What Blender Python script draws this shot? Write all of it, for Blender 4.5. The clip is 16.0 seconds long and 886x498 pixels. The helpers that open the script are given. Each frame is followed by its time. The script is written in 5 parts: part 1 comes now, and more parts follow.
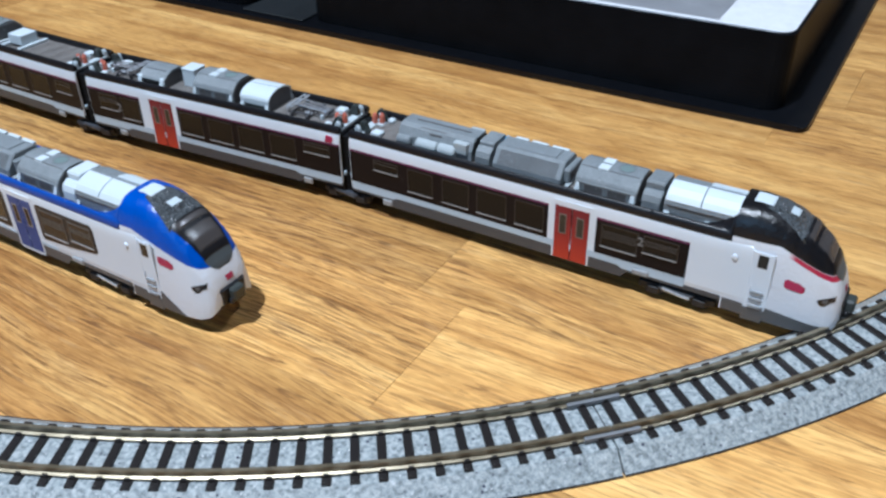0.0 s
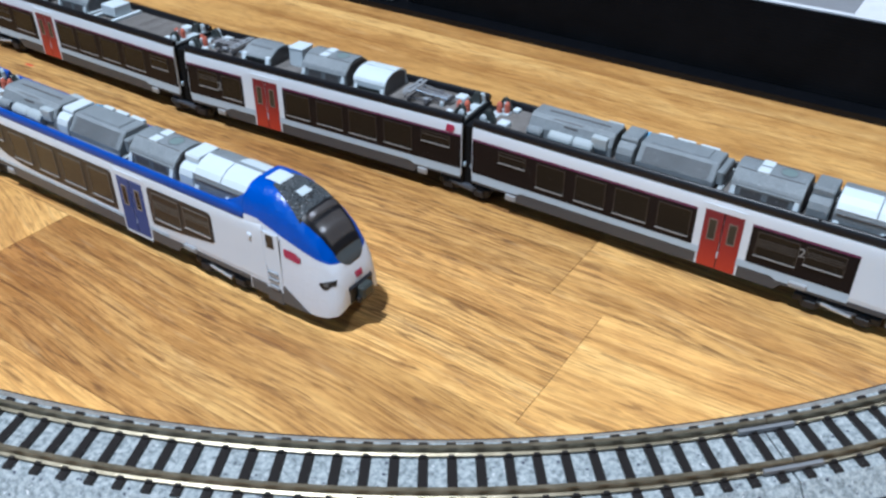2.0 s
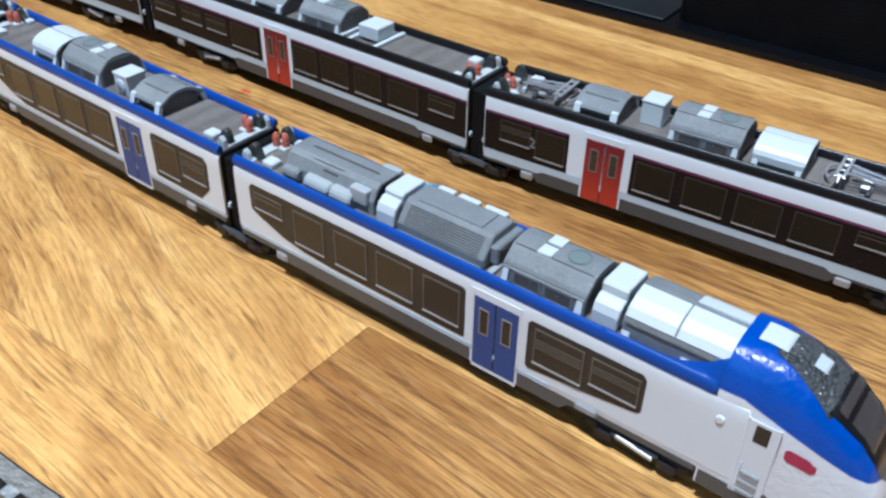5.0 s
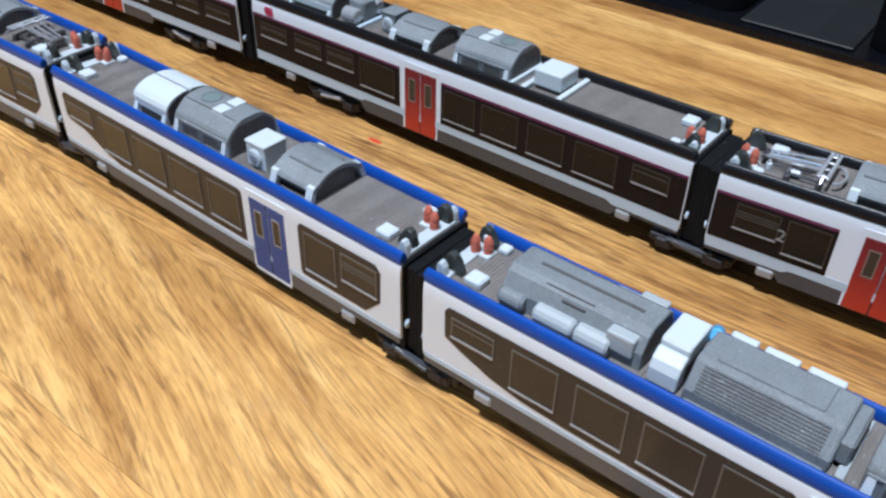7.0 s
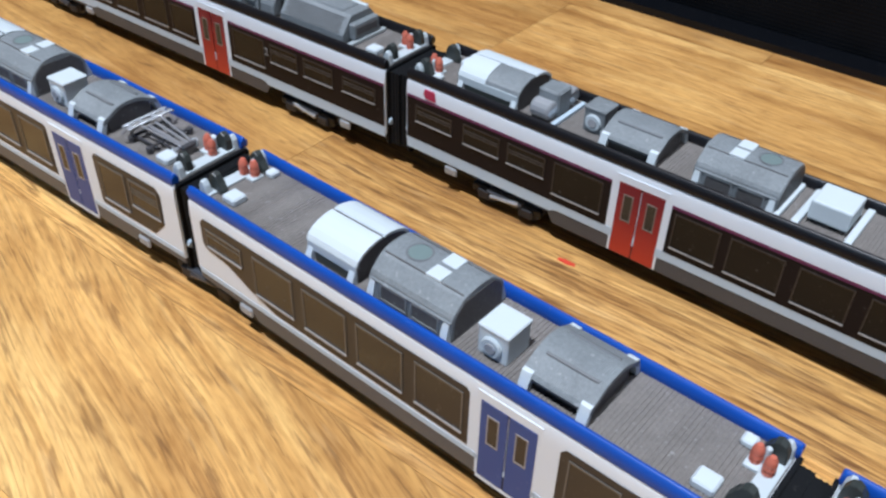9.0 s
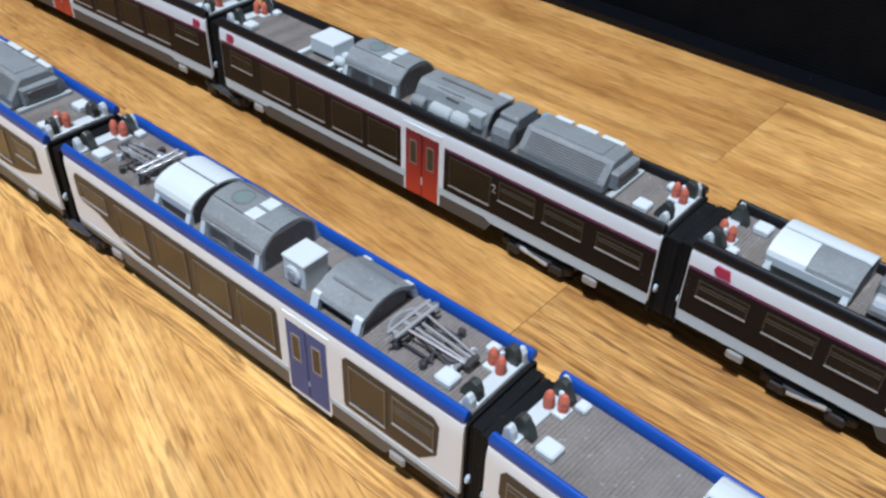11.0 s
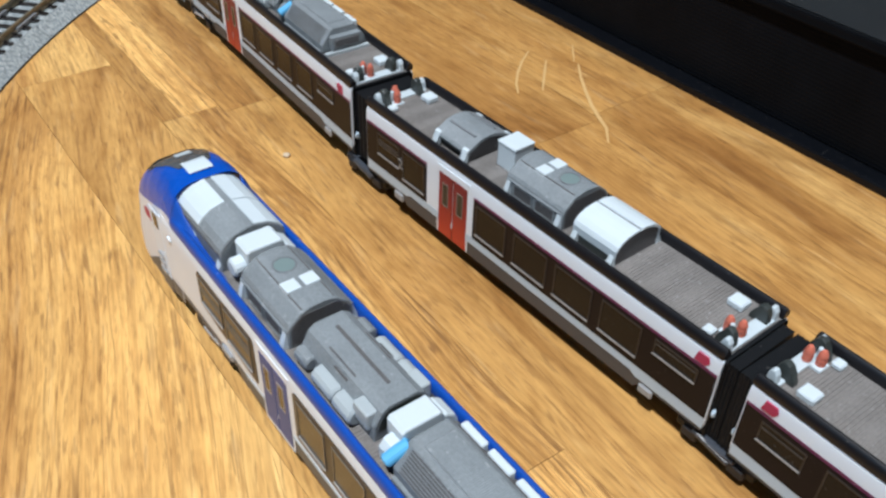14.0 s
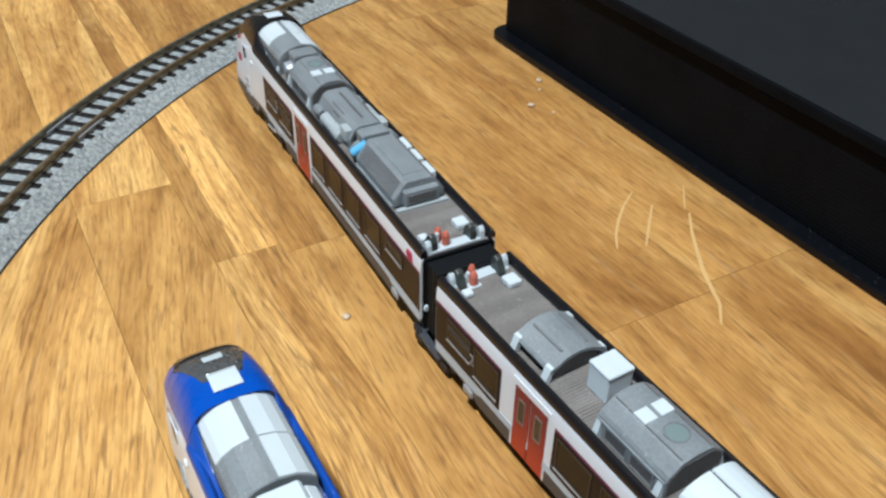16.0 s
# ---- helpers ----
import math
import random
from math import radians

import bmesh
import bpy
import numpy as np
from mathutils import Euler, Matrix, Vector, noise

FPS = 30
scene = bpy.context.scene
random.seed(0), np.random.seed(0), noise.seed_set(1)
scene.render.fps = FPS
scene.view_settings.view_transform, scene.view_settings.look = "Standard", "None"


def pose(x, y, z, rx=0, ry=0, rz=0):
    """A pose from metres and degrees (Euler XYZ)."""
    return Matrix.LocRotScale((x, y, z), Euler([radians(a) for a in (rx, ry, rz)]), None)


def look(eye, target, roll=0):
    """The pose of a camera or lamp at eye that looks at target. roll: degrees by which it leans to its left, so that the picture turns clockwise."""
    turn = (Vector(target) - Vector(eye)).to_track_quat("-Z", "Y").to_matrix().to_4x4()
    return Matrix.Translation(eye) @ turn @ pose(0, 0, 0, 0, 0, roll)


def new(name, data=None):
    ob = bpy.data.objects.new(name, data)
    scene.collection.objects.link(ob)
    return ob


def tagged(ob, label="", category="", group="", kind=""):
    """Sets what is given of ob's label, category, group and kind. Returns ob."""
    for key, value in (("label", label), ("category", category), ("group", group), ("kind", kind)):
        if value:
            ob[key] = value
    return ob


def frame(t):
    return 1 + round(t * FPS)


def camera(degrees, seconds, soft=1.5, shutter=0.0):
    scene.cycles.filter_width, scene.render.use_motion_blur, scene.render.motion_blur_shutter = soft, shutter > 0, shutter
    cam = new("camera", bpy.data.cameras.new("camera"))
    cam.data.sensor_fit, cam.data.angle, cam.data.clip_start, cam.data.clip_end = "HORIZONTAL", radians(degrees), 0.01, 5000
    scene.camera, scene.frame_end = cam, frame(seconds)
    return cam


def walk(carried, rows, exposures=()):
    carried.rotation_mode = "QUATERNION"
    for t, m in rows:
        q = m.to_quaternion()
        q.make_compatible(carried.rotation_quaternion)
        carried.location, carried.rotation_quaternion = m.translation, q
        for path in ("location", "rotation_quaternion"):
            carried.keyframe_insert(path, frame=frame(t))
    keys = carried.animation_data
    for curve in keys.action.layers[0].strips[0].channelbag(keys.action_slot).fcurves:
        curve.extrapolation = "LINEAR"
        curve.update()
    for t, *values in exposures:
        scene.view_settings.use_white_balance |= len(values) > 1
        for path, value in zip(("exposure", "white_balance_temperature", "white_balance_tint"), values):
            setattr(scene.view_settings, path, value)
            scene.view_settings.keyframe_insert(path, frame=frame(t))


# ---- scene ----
cam = camera(53.23, 16.0, soft=2.6)
# seconds, x, y, z, then tilt, lean and turn in degrees
PATH = [
    (0.0, -0.03266, -0.18936, 0.13874, 56.138, 0.890, 30.258),
    (0.5, -0.04289, -0.19148, 0.14022, 56.128, 0.584, 30.698),
    (1.0, -0.05044, -0.19230, 0.13978, 56.085, 0.296, 31.356),
    (1.5, -0.05918, -0.19318, 0.13633, 55.579, -0.085, 31.891),
    (2.0, -0.06443, -0.19129, 0.13301, 55.233, -0.167, 32.664),
    (2.5, -0.08195, -0.19039, 0.13100, 54.925, -0.474, 33.582),
    (3.0, -0.09988, -0.18957, 0.12588, 54.744, -0.705, 34.359),
    (3.5, -0.11564, -0.18773, 0.12235, 54.575, -0.822, 35.005),
    (4.0, -0.13676, -0.18417, 0.12060, 54.394, -0.855, 35.671),
    (6.5, -0.21756, -0.16021, 0.11540, 53.167, -0.897, 36.856),
    (7.0, -0.23538, -0.15534, 0.11218, 52.728, -1.040, 37.324),
    (7.5, -0.25308, -0.14904, 0.11175, 52.532, -1.075, 37.683),
    (8.0, -0.27072, -0.14453, 0.11225, 52.361, -1.109, 37.778),
    (8.5, -0.28600, -0.14112, 0.11102, 51.948, -1.343, 37.784),
    (11.0, -0.36587, -0.13043, 0.12051, 51.112, -1.674, 40.449),
    (11.5, -0.39092, -0.13195, 0.12338, 50.263, -1.662, 41.527),
    (12.0, -0.41705, -0.12581, 0.12529, 50.070, -1.413, 43.365),
    (12.5, -0.43831, -0.12090, 0.12292, 50.179, -1.005, 45.901),
    (13.0, -0.45858, -0.11490, 0.12155, 50.008, -0.677, 48.507),
    (13.5, -0.48028, -0.10963, 0.12044, 50.099, -1.132, 50.908),
    (14.0, -0.49498, -0.10478, 0.12618, 50.981, -1.332, 53.364),
    (14.5, -0.50810, -0.09633, 0.12917, 51.560, -1.300, 55.863),
    (15.0, -0.51982, -0.08817, 0.12652, 51.770, -1.422, 57.919),
    (15.5, -0.52613, -0.08144, 0.12780, 52.295, -1.129, 59.354),
    (16.0, -0.53085, -0.07771, 0.13356, 53.071, -0.979, 60.297),
]
walk(cam, [(t, pose(*p)) for t, *p in PATH], [(0.0, 0.03, 5350, 8), (4.0, 0.06, 5390, 8), (7.5, 0.03, 5630, 11), (12.0, 0.02, 5830, 11), (16.0, 0.14, 5960, 6)])

# ---- room light ----
world = bpy.data.worlds.new("room_ambience")
world.use_nodes = True
world.node_tree.nodes["Background"].inputs[0].default_value = (0.9, 0.95, 1.0, 1)
world.node_tree.nodes["Background"].inputs[1].default_value = 0.018
scene.world = world
scene.view_settings.exposure = 0.0


def area_lamp(name, place, target, size, power, colour):
    data = bpy.data.lights.new(name, "AREA")
    data.shape, data.size, data.energy, data.color = "DISK", size, power, colour
    ob = new(name, data)
    ob.matrix_world = look(place, target)
    return ob


area_lamp("ceiling_lamp_light", (-0.34, -0.62, 1.93), (-0.36, -0.02, 0.0), 0.12, 54.5, (1.0, 0.99, 0.97))
area_lamp("ceiling_lamp_light_second", (0.75, 0.75, 1.93), (-0.3, 0.0, 0.0), 0.14, 11, (0.97, 0.98, 1.0))
# daylight from the window behind the viewer
window_light = area_lamp("window_light", (-0.5, -2.17, 1.15), (-0.4, 0.0, 0.3), 0.9, 6.0, (0.42, 0.71, 1.0))

# ---- materials ----


class Nodes:
    """Short hand for building a node material."""

    def __init__(self, name):
        self.mat = bpy.data.materials.new(name)
        self.mat.use_nodes = True
        self.tree = self.mat.node_tree
        self.shader = self.tree.nodes["Principled BSDF"]

    def add(self, kind, **sets):
        node = self.tree.nodes.new(kind)
        for key, value in sets.items():
            if key in node.inputs:
                node.inputs[key].default_value = value
            else:
                setattr(node, key, value)
        return node

    def link(self, a, b):
        self.tree.links.new(a, b)

    def coords(self, scale=(1, 1, 1), rot=0.0, source="Object"):
        tex = self.add("ShaderNodeTexCoord")
        mapping = self.add("ShaderNodeMapping")
        mapping.inputs["Scale"].default_value = scale
        mapping.inputs["Rotation"].default_value = (0, 0, rot)
        self.link(tex.outputs[source], mapping.inputs["Vector"])
        return mapping.outputs["Vector"]

    def noise(self, vec, scale, detail=4.0, rough=0.55, distort=0.0):
        n = self.add("ShaderNodeTexNoise")
        n.inputs["Scale"].default_value, n.inputs["Detail"].default_value = scale, detail
        n.inputs["Roughness"].default_value, n.inputs["Distortion"].default_value = rough, distort
        if vec is not None:
            self.link(vec, n.inputs["Vector"])
        return n.outputs["Fac"]

    def ramp(self, fac, stops):
        r = self.add("ShaderNodeValToRGB")
        while len(r.color_ramp.elements) < len(stops):
            r.color_ramp.elements.new(0.5)
        for e, (p, c) in zip(r.color_ramp.elements, stops):
            e.position, e.color = p, (*c, 1)
        self.link(fac, r.inputs["Fac"])
        return r.outputs["Color"]

    def mix(self, fac, a, b, blend="MIX"):
        m = self.add("ShaderNodeMixRGB", blend_type=blend)
        for socket, value in ((m.inputs[0], fac), (m.inputs[1], a), (m.inputs[2], b)):
            if isinstance(value, (int, float)):
                socket.default_value = value
            elif isinstance(value, tuple):
                socket.default_value = (*value, 1)
            else:
                self.link(value, socket)
        return m.outputs[0]

    def maths(self, op, a, b=0.0):
        m = self.add("ShaderNodeMath", operation=op)
        for socket, value in ((m.inputs[0], a), (m.inputs[1], b)):
            if isinstance(value, (int, float)):
                socket.default_value = value
            else:
                self.link(value, socket)
        return m.outputs[0]

    def bump(self, height, strength=0.3, distance=0.0001):
        b = self.add("ShaderNodeBump")
        b.inputs["Strength"].default_value, b.inputs["Distance"].default_value = strength, distance
        self.link(height, b.inputs["Height"])
        self.link(b.outputs["Normal"], self.shader.inputs["Normal"])

    def finish(self, colour=None, rough=0.5, metal=0.0, coat=0.0):
        s = self.shader
        if colour is not None:
            if isinstance(colour, tuple):
                s.inputs["Base Color"].default_value = (*colour, 1)
            else:
                self.link(colour, s.inputs["Base Color"])
        if isinstance(rough, (int, float)):
            s.inputs["Roughness"].default_value = rough
        else:
            self.link(rough, s.inputs["Roughness"])
        s.inputs["Metallic"].default_value = metal
        s.inputs["Coat Weight"].default_value = coat
        return self.mat


def plastic(name, colour, rough=0.4, spread=0.12, grain=0.12, coat=0.0, gloss=0.5):
    """Printed or moulded plastic: a colour with faint blotches, dust and fine layer relief."""
    n = Nodes(name)
    vec = n.coords()
    big = n.noise(vec, 90, 3)
    fine = n.noise(vec, 2600, 2)
    low = tuple(c * (1 - spread) for c in colour)
    high = tuple(min(1.0, c * (1 + spread)) for c in colour)
    col = n.mix(big, low, high)
    dust = n.ramp(n.noise(vec, 1500, 2), [(0.68, (0, 0, 0)), (0.78, (1, 1, 1))])
    col = n.mix(n.mix(0.12, (0, 0, 0), dust), col, (0.55, 0.53, 0.5))
    n.bump(fine, grain, 0.00012)
    n.shader.inputs["Specular IOR Level"].default_value = gloss
    return n.finish(col, rough, 0.0, coat)


def printed_grey(name, colour, rough=0.5, relief=0.6):
    """Grey resin print: speckled, with faint parallel layer lines and pale flecks painted as small glints."""
    n = Nodes(name)
    vec = n.coords()
    speck = n.noise(vec, 1900, 3, 0.7)
    cloud = n.noise(vec, 150, 3)
    layer = n.add("ShaderNodeTexWave", wave_type="BANDS", bands_direction="X")
    n.link(vec, layer.inputs["Vector"])
    layer.inputs["Scale"].default_value, layer.inputs["Distortion"].default_value = 900, 0.6
    col = n.ramp(n.mix(0.45, speck, cloud), [(0.28, tuple(c * 0.7 for c in colour)), (0.72, tuple(min(1, c * 1.24) for c in colour))])
    fleck = n.ramp(n.noise(vec, 1100, 1), [(0.70, (0, 0, 0)), (0.75, (1, 1, 1))])
    col = n.mix(n.mix(0.25, (0, 0, 0), fleck), col, (0.6, 0.62, 0.64))
    n.bump(n.mix(0.35, speck, layer.outputs["Fac"]), relief, 0.0003)
    return n.finish(col, rough)


M = {}
M["white"] = plastic("white_plastic", (0.72, 0.78, 0.845), 0.33, 0.03, 0.06)
M["blue"] = plastic("blue_paint", (0.010, 0.066, 0.35), 0.34, 0.14, 0.1, 0.0, 0.28)
M["door_blue"] = plastic("blue_door_paint", (0.022, 0.066, 0.25), 0.42, 0.1, 0.08)
M["black"] = plastic("gloss_black_paint", (0.008, 0.008, 0.01), 0.36, 0.2, 0.12, 0.0, 0.35)
M["soft_black"] = plastic("matt_black_plastic", (0.012, 0.012, 0.015), 0.55, 0.2, 0.12)
M["band"] = plastic("dark_brown_window_band", (0.010, 0.0075, 0.0085), 0.3, 0.2, 0.05, 0.0, 0.13)
M["band_blue"] = plastic("grey_brown_window_band", (0.040, 0.034, 0.029), 0.36, 0.2, 0.05, 0.0, 0.3)
M["pane"] = plastic("smoked_window_pane", (0.034, 0.030, 0.025), 0.18, 0.2, 0.03, 0.0, 0.4)
M["pane_dark"] = plastic("black_window_pane", (0.010, 0.009, 0.008), 0.2, 0.2, 0.03, 0.0, 0.2)
M["pale_edge"] = plastic("pale_edge_trim", (0.31, 0.295, 0.28), 0.28, 0.2, 0.1)
M["screen"] = plastic("smoked_windscreen", (0.062, 0.056, 0.055), 0.24, 0.2, 0.03, 0.0, 0.7)
M["bellows"] = plastic("black_rubber_bellows", (0.007, 0.008, 0.0095), 0.6, 0.2, 0.1, 0.0, 0.15)
M["chassis"] = plastic("dark_blue_grey_chassis", (0.05, 0.057, 0.07), 0.35, 0.2, 0.15)
M["panel_grey"] = plastic("grey_panel_paint", (0.07, 0.08, 0.085), 0.3, 0.2, 0.15)
M["slat_mid"] = plastic("grey_brown_slat", (0.10, 0.088, 0.072), 0.25, 0.2, 0.05)
M["slat_dark"] = plastic("dark_slat", (0.05, 0.045, 0.042), 0.3, 0.2, 0.05)
M["rim_dark"] = plastic("dark_window_rim", (0.03, 0.026, 0.024), 0.3, 0.2, 0.05, 0.0, 0.4)
M["pane_frame"] = plastic("window_rim", (0.12, 0.112, 0.10), 0.22, 0.2, 0.05)
M["skirt"] = plastic("grey_brown_skirt", (0.090, 0.091, 0.094), 0.45, 0.12, 0.15)
M["skirt_dark"] = plastic("dark_grey_skirt", (0.062, 0.064, 0.070), 0.45, 0.12, 0.15)
M["stripe"] = plastic("pale_grey_stripe", (0.46, 0.565, 0.66), 0.4, 0.05, 0.1)
M["deck"] = printed_grey("brown_grey_roof_deck", (0.195, 0.182, 0.172), 0.55)
M["grey"] = printed_grey("grey_roof_unit", (0.212, 0.238, 0.255), 0.5)
M["dark_grey"] = printed_grey("dark_grey_print", (0.10, 0.098, 0.10), 0.55)
M["rib_grey"] = plastic("mid_grey_rib", (0.15, 0.162, 0.175), 0.5, 0.2, 0.2)
M["pale"] = plastic("pale_print", (0.56, 0.63, 0.67), 0.45, 0.05, 0.2)
M["orange"] = plastic("orange_red_insulator", (0.50, 0.135, 0.085), 0.5, 0.2, 0.2)
M["fin"] = plastic("dark_green_grey_fin", (0.035, 0.042, 0.04), 0.4, 0.2, 0.2)
M["fan_green"] = plastic("green_grey_fan_disc", (0.16, 0.215, 0.215), 0.4, 0.15, 0.2)
M["steel"] = plastic("bright_steel", (0.62, 0.63, 0.66), 0.2, 0.15, 0.15)
M["clear"] = plastic("milky_grey_plastic", (0.50, 0.57, 0.61), 0.25, 0.08, 0.1)
M["silver"] = plastic("silver_print", (0.54, 0.57, 0.61), 0.22, 0.15, 0.2)
M["magenta"] = plastic("magenta_mark", (0.40, 0.026, 0.085), 0.45, 0.1, 0.05)
M["purple"] = plastic("dark_purple_line", (0.13, 0.016, 0.075), 0.4, 0.1, 0.05)
M["sky_blue"] = plastic("sky_blue_print", (0.12, 0.42, 0.72), 0.4, 0.1, 0.1)
M["lamp_glass"] = plastic("dark_lamp_glass", (0.02, 0.02, 0.022), 0.1, 0.2, 0.02)
M["figure"] = plastic("pale_figure_print", (0.27, 0.265, 0.255), 0.5, 0.03, 0.02)
M["joiner"] = plastic("grey_joiner_plastic", (0.20, 0.205, 0.215), 0.5, 0.15, 0.2)
M["tank_grey"] = plastic("pale_grey_print", (0.37, 0.415, 0.435), 0.45, 0.1, 0.2)
M["step_grey"] = plastic("milky_step_plastic", (0.30, 0.31, 0.32), 0.3, 0.15, 0.15)
M["door_rim"] = plastic("dull_door_window_rim", (0.20, 0.17, 0.15), 0.3, 0.2, 0.1)
M["wheel"] = plastic("dark_metal", (0.05, 0.05, 0.055), 0.35, 0.2, 0.2)
for key in ("silver",):
    M[key].node_tree.nodes["Principled BSDF"].inputs["Metallic"].default_value = 0.5
M["steel"].node_tree.nodes["Principled BSDF"].inputs["Metallic"].default_value = 0.7


def door_red():
    """Red door print that runs from crimson at the top to orange at the foot."""
    n = Nodes("red_door_paint")
    tex = n.add("ShaderNodeTexCoord")
    xyz = n.add("ShaderNodeSeparateXYZ")
    n.link(tex.outputs["Object"], xyz.inputs[0])
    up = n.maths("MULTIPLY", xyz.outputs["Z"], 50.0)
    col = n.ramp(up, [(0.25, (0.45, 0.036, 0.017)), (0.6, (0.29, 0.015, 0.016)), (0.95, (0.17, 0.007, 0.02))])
    n.bump(n.noise(tex.outputs["Object"], 2200, 2), 0.1, 0.0001)
    return n.finish(col, 0.36)


M["door_red"] = door_red()


def wood():
    """Oiled oak staves: long grain, dark pores, a tone of its own for each stave."""
    n = Nodes("oiled_oak")
    info = n.add("ShaderNodeObjectInfo")
    tex = n.add("ShaderNodeTexCoord")
    own = n.add("ShaderNodeSeparateColor")
    n.link(info.outputs["Color"], own.inputs[0])
    turned = n.add("ShaderNodeVectorRotate", rotation_type="Z_AXIS")
    n.link(tex.outputs["Object"], turned.inputs["Vector"])
    n.link(n.maths("MULTIPLY", n.maths("SUBTRACT", own.outputs[1], 0.5), 1.0), turned.inputs["Angle"])
    shift = n.add("ShaderNodeVectorMath", operation="MULTIPLY_ADD")
    n.link(info.outputs["Random"], shift.inputs[0])
    shift.inputs[1].default_value = (7.3, 3.1, 0.0)
    n.link(turned.outputs[0], shift.inputs[2])
    # slow wander of the grain
    warp = n.add("ShaderNodeTexNoise")
    warp.inputs["Scale"].default_value, warp.inputs["Detail"].default_value = 9.0, 2.0
    n.link(shift.outputs[0], warp.inputs["Vector"])
    bend = n.add("ShaderNodeVectorMath", operation="MULTIPLY_ADD")
    n.link(warp.outputs["Color"], bend.inputs[0])
    bend.inputs[1].default_value = (0.0, 0.012, 0.0)
    n.link(shift.outputs[0], bend.inputs[2])

    def stretched(sx, sy):
        m = n.add("ShaderNodeMapping")
        m.inputs["Scale"].default_value = (sx, sy, 1)
        n.link(bend.outputs[0], m.inputs["Vector"])
        return m.outputs["Vector"]

    rings = n.noise(stretched(3.0, 40), 1.6, 5, 0.6, 0.7)
    bands = n.noise(stretched(7.0, 190), 1.0, 4, 0.6, 0.5)
    fibre = n.noise(stretched(26, 1500), 1.0, 3, 0.6)
    long_pores = n.noise(stretched(52, 1450), 1.0, 2.5, 0.55, 0.2)
    short_pores = n.noise(stretched(150, 1150), 1.0, 2.5, 0.55, 0.2)
    zone = n.noise(stretched(12, 70), 1.0, 3, 0.5)
    streak = n.noise(stretched(16, 620), 1.0, 3, 0.6, 0.3)
    base = n.ramp(rings, [(0.30, (0.37, 0.188, 0.055)), (0.5, (0.535, 0.305, 0.096)), (0.72, (0.67, 0.43, 0.158))])
    base = n.mix(n.maths("SUBTRACT", 0.8, n.maths("MULTIPLY", own.outputs[2], 0.52)), base, n.ramp(bands, [(0.30, (0.68, 0.59, 0.51)), (0.42, (0.96, 0.94, 0.92)), (0.68, (1.10, 1.12, 1.14))]), "MULTIPLY")
    base = n.mix(n.maths("SUBTRACT", 0.9, n.maths("MULTIPLY", own.outputs[2], 0.5)), base, n.ramp(streak, [(0.36, (0.66, 0.58, 0.51)), (0.45, (0.95, 0.93, 0.91)), (0.66, (1.08, 1.09, 1.10))]), "MULTIPLY")
    base = n.mix(n.maths("SUBTRACT", 0.8, n.maths("MULTIPLY", own.outputs[2], 0.5)), base, n.ramp(fibre, [(0.3, (0.66, 0.60, 0.55)), (0.7, (1.15, 1.16, 1.17))]), "MULTIPLY")
    # the tone drifts slowly along each stave
    drift = n.noise(stretched(9, 14), 1.0, 2, 0.5)
    tone = n.maths("ADD", own.outputs[0], n.maths("MULTIPLY", n.maths("SUBTRACT", drift, 0.5), 0.35))
    stave = n.ramp(tone, [(0.0, (0.60, 0.52, 0.46)), (0.35, (0.88, 0.84, 0.79)), (0.65, (1.0, 0.99, 0.97)), (0.85, (1.12, 1.13, 1.12)), (1.0, (1.45, 1.48, 1.50))])
    base = n.mix(1.0, base, stave, "MULTIPLY")
    kind = own.outputs[2]
    dark = n.mix(kind, n.ramp(long_pores, [(0.42, (1, 1, 1)), (0.475, (0, 0, 0))]), n.ramp(short_pores, [(0.36, (1, 1, 1)), (0.43, (0, 0, 0))]))
    dark = n.mix(1.0, dark, n.ramp(zone, [(0.34, (0.35, 0.35, 0.35)), (0.55, (1, 1, 1))]), "MULTIPLY")
    base = n.mix(n.maths("MULTIPLY", dark, n.maths("SUBTRACT", 0.62, n.maths("MULTIPLY", kind, 0.24))), base, (0.155, 0.069, 0.025))
    # long open pores, thin as a hair and broken into dashes
    hair = n.maths("ABSOLUTE", n.maths("SUBTRACT", n.noise(stretched(20, 470), 1.0, 1, 0.5, 0.3), 0.5))
    dash = n.ramp(n.noise(stretched(85, 520), 1.0, 2, 0.5), [(0.47, (0, 0, 0)), (0.55, (1, 1, 1))])
    hair = n.mix(1.0, n.ramp(hair, [(0.010, (1, 1, 1)), (0.035, (0, 0, 0))]), dash, "MULTIPLY")
    fine = n.maths("ABSOLUTE", n.maths("SUBTRACT", n.noise(stretched(26, 720), 1.0, 1, 0.5, 0.3), 0.5))
    cut = n.ramp(n.noise(stretched(60, 330), 1.0, 2, 0.5), [(0.44, (0, 0, 0)), (0.53, (1, 1, 1))])
    fine = n.mix(1.0, n.ramp(fine, [(0.012, (1, 1, 1)), (0.045, (0, 0, 0))]), cut, "MULTIPLY")
    base = n.mix(n.maths("MULTIPLY", fine, n.maths("SUBTRACT", 0.62, n.maths("MULTIPLY", kind, 0.55))), base, (0.20, 0.095, 0.036))
    base = n.mix(n.maths("MULTIPLY", hair, n.maths("SUBTRACT", 0.85, n.maths("MULTIPLY", kind, 0.45))), base, (0.165, 0.076, 0.028))
    # red-brown heartwood towards one end of a stave
    along = n.add("ShaderNodeSeparateXYZ")
    n.link(tex.outputs["Object"], along.inputs[0])
